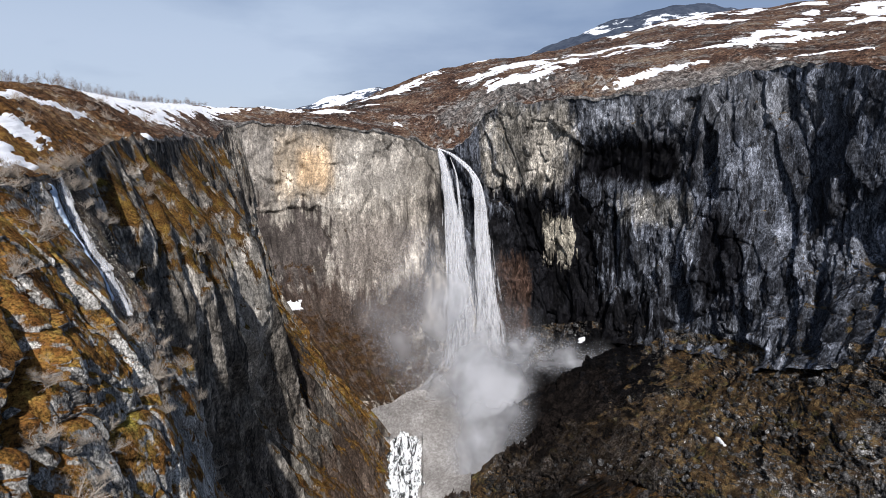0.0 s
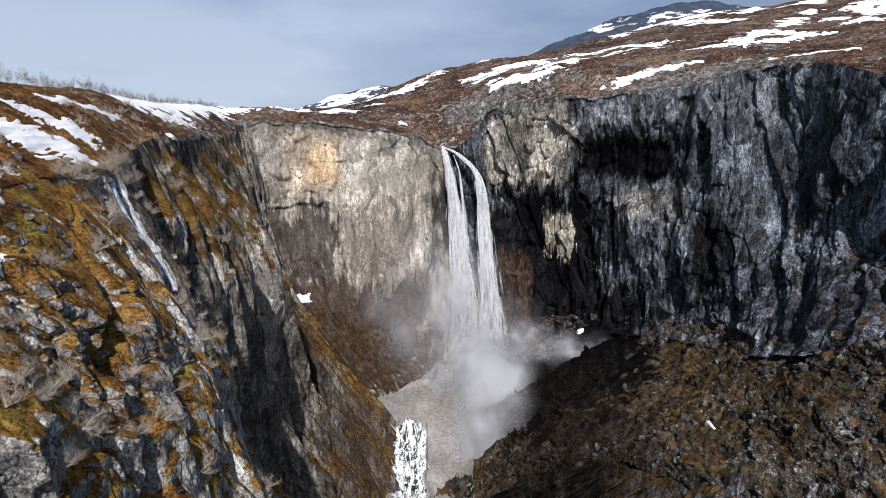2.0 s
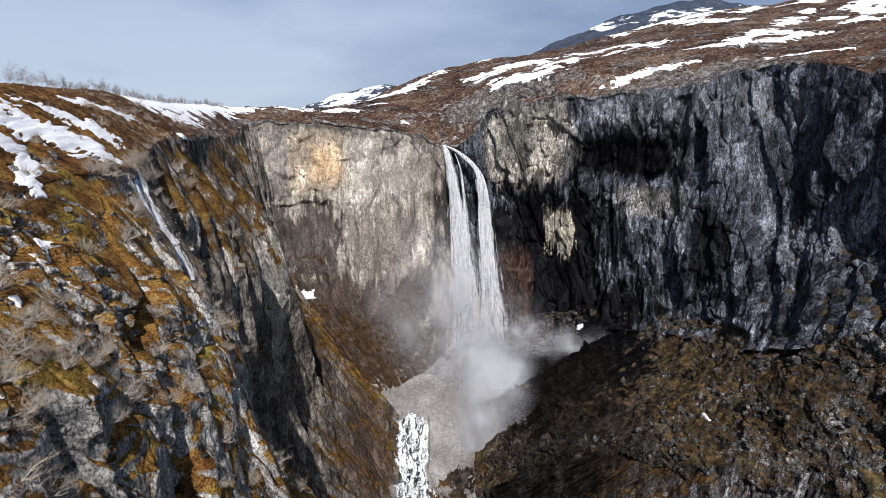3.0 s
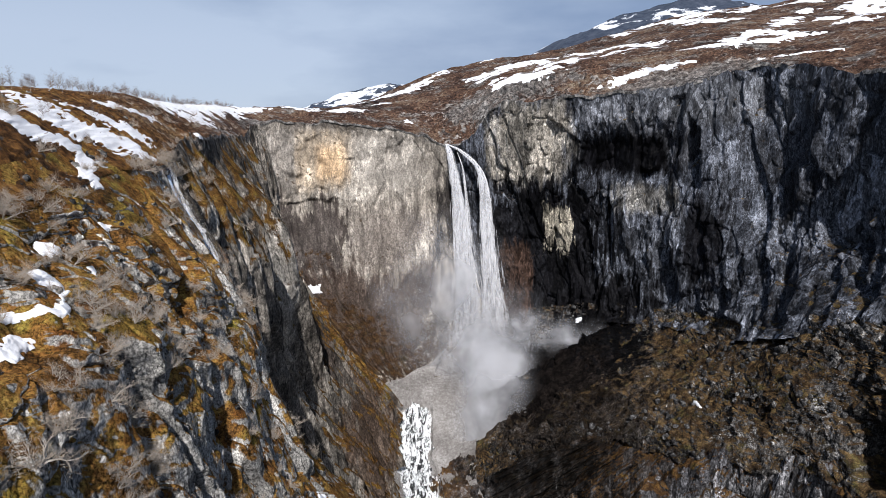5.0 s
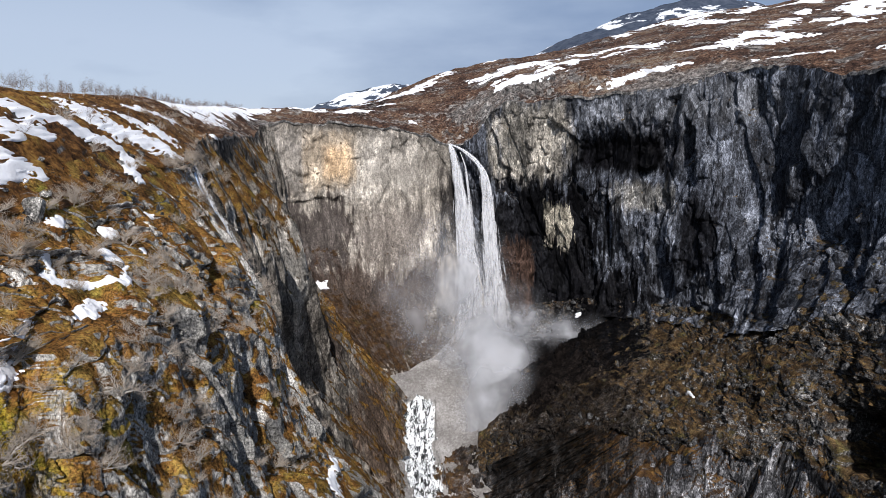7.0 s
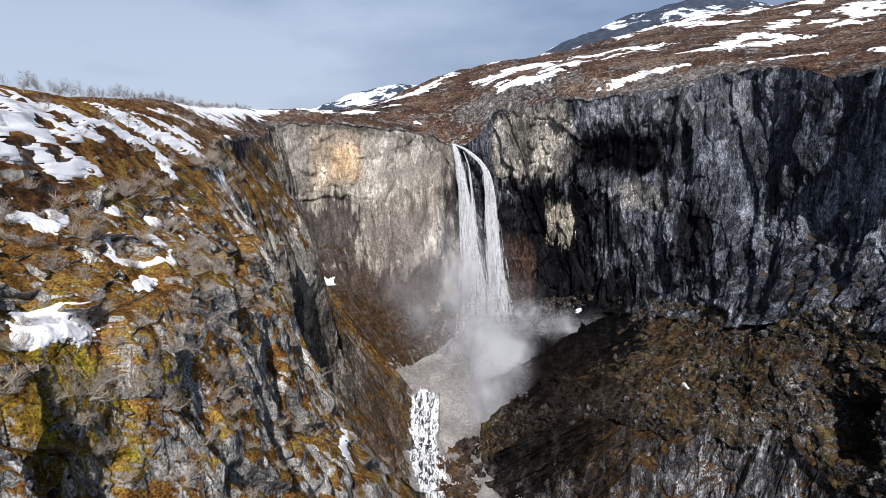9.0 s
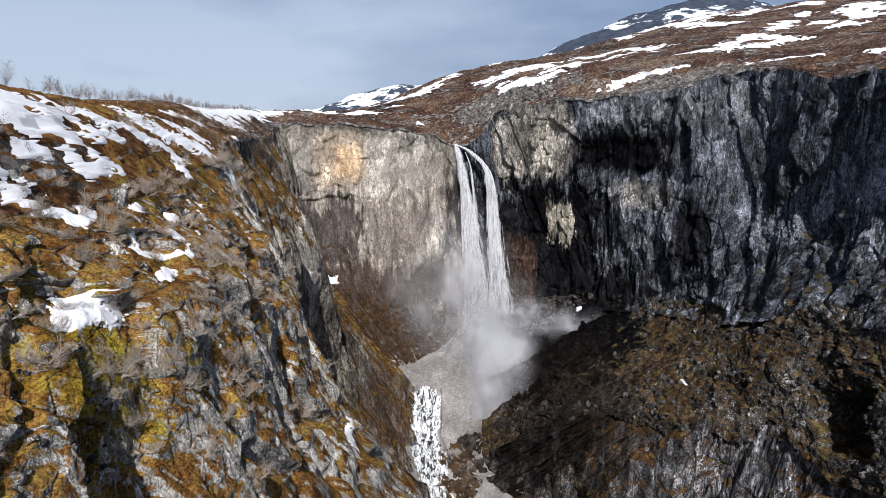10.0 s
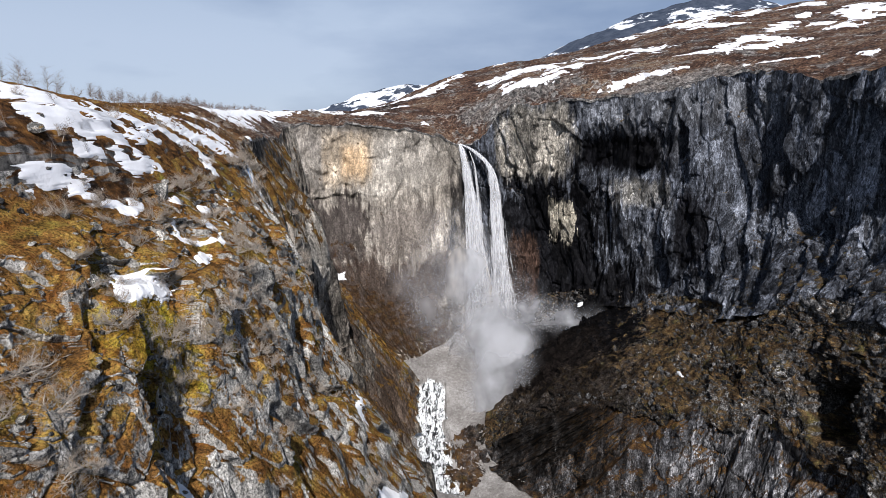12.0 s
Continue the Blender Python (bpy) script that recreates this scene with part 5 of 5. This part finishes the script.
# ---- boulders ----
def boulder(seed):
    """An angular block with worn edges."""
    r = random.Random(seed)
    bm = bmesh.new()
    bmesh.ops.create_icosphere(bm, subdivisions=4, radius=1.0)
    planes = [(Vector((r.gauss(0, 1), r.gauss(0, 1), r.gauss(0, 1))).normalized(), r.uniform(0.42, 0.7)) for _ in range(16)]
    for v in bm.verts:
        for n, d in planes:
            over = v.co.dot(n) - d
            if over > 0:
                v.co -= n * over * 0.93
        v.co += v.co.normalized() * 0.03 * noise.noise(v.co * 3 + Vector((seed, 0, 0)))
        v.co += v.co.normalized() * 0.02 * noise.noise(v.co * 11)
    me = bpy.data.meshes.new("boulder")
    bm.to_mesh(me)
    bm.free()
    me.materials.append(STONE)
    return tagged(new("boulder", me), "angular grey boulder with pale lichen among moss", "boulder", "boulders on the slope")


STONE = rock("boulder_stone", (0.07, 0.07, 0.07), (0.22, 0.215, 0.2), (0.42, 0.41, 0.37), streak=0.1, moss=0.9, moss_at=0.85, grain=7.0)
blocks = [boulder(60 + k) for k in range(5)]
r = random.Random(31)
for k, (x, y, z, size) in enumerate([(-35.5, 15.2, 84.6, 2.3), (-33.4, 16.2, 82.8, 0.9), (-35.2, -7.7, 81.2, 1.2), (-31.7, -6.8, 77.8, 1.4), (-28.7, -19.2, 69.8, 1.9), (-31.9, -2.8, 78, 1.1), (-41.5, 2, 92.6, 1.3), (-43, 5, 94, 1.0)]):
    copy_thing(blocks[k % 5], pose(x, y, z, r.uniform(-30, 30), r.uniform(-30, 30), r.uniform(0, 360)) @ Matrix.Diagonal((size, size * 0.85, size * 0.75, 1))).scale = (size, size * 0.85, size * 0.75)
for at, n in sown(bluff, 70, 16, lambda p, n, u, v: np.where((n[:, 2] > 0.5) & (p[:, 2] > 40), 1.0, 0.0)):
    size = r.uniform(0.3, 0.9)
    copy_thing(blocks[r.randrange(5)], Matrix.Translation(at) @ pose(0, 0, 0, r.uniform(-40, 40), r.uniform(-40, 40), r.uniform(0, 360))).scale = (size, size, size * 0.8)
for at, n in sown(moor_left, 60, 17, lambda p, n, u, v: np.where((u > 1.5) & (u < 9) & (v > 2.1), 1.0, 0.0)):
    size = r.uniform(0.3, 0.9)
    copy_thing(blocks[r.randrange(5)], Matrix.Translation(at) @ pose(0, 0, 0, r.uniform(-40, 40), r.uniform(-40, 40), r.uniform(0, 360))).scale = (size, size, size * 0.7)
for o in blocks:
    bpy.data.objects.remove(o)


# ---- loose stones on the scree ----
def scree(sheet, count, seed, low, high, label):
    gen = np.random.default_rng(seed)
    i = gen.integers(0, len(sheet.p), count)
    keep = (fbm(sheet.p[i] / 14.0, 3, 0.5, 450) > 0.0) & (np.linalg.norm((sheet.p[i] - (60, 262, -16)) / (42, 52, 32), axis=1) > 0.9)
    i = i[keep]
    bm = bmesh.new()
    bmesh.ops.create_icosphere(bm, subdivisions=1, radius=1.0)
    base = np.array([v.co[:] for v in bm.verts])
    tri = np.array([[v.index for v in f.verts] for f in bm.faces])
    bm.free()
    n, k = len(i), len(base)
    size = low + (high - low) * gen.random((n, 1, 1)) ** 4
    shape = base[None] * (1 + gen.normal(size=(n, k, 1)) * 0.2) * gen.uniform(0.6, 1.2, size=(n, 1, 3)) * size
    up = sheet.n2[i] * np.sign(sheet.n2[i][:, 2:3] + 1e-6)
    pts = (sheet.p[i] + up * size[:, 0] * 0.3)[:, None, :] + shape
    faces = (np.arange(n)[:, None, None] * k + tri[None]).reshape(-1, 3)
    return tagged(mesh("loose_stones", pts.reshape(-1, 3), faces, SCREE, False), label, "stones", "", "stuff")


SCREE = rock("scree_stone", (0.012, 0.012, 0.013), (0.05, 0.05, 0.05), (0.17, 0.17, 0.17), streak=0.0, grain=3.0, joint=0.0, speckle=(1.0, 1.0))
scree(talus, 5000, 5, 0.2, 1.6, "grey loose stones strewn over the dark slope")
scree(bluff, 2200, 6, 0.08, 0.5, "small grey stones lying on the mossy ledges")
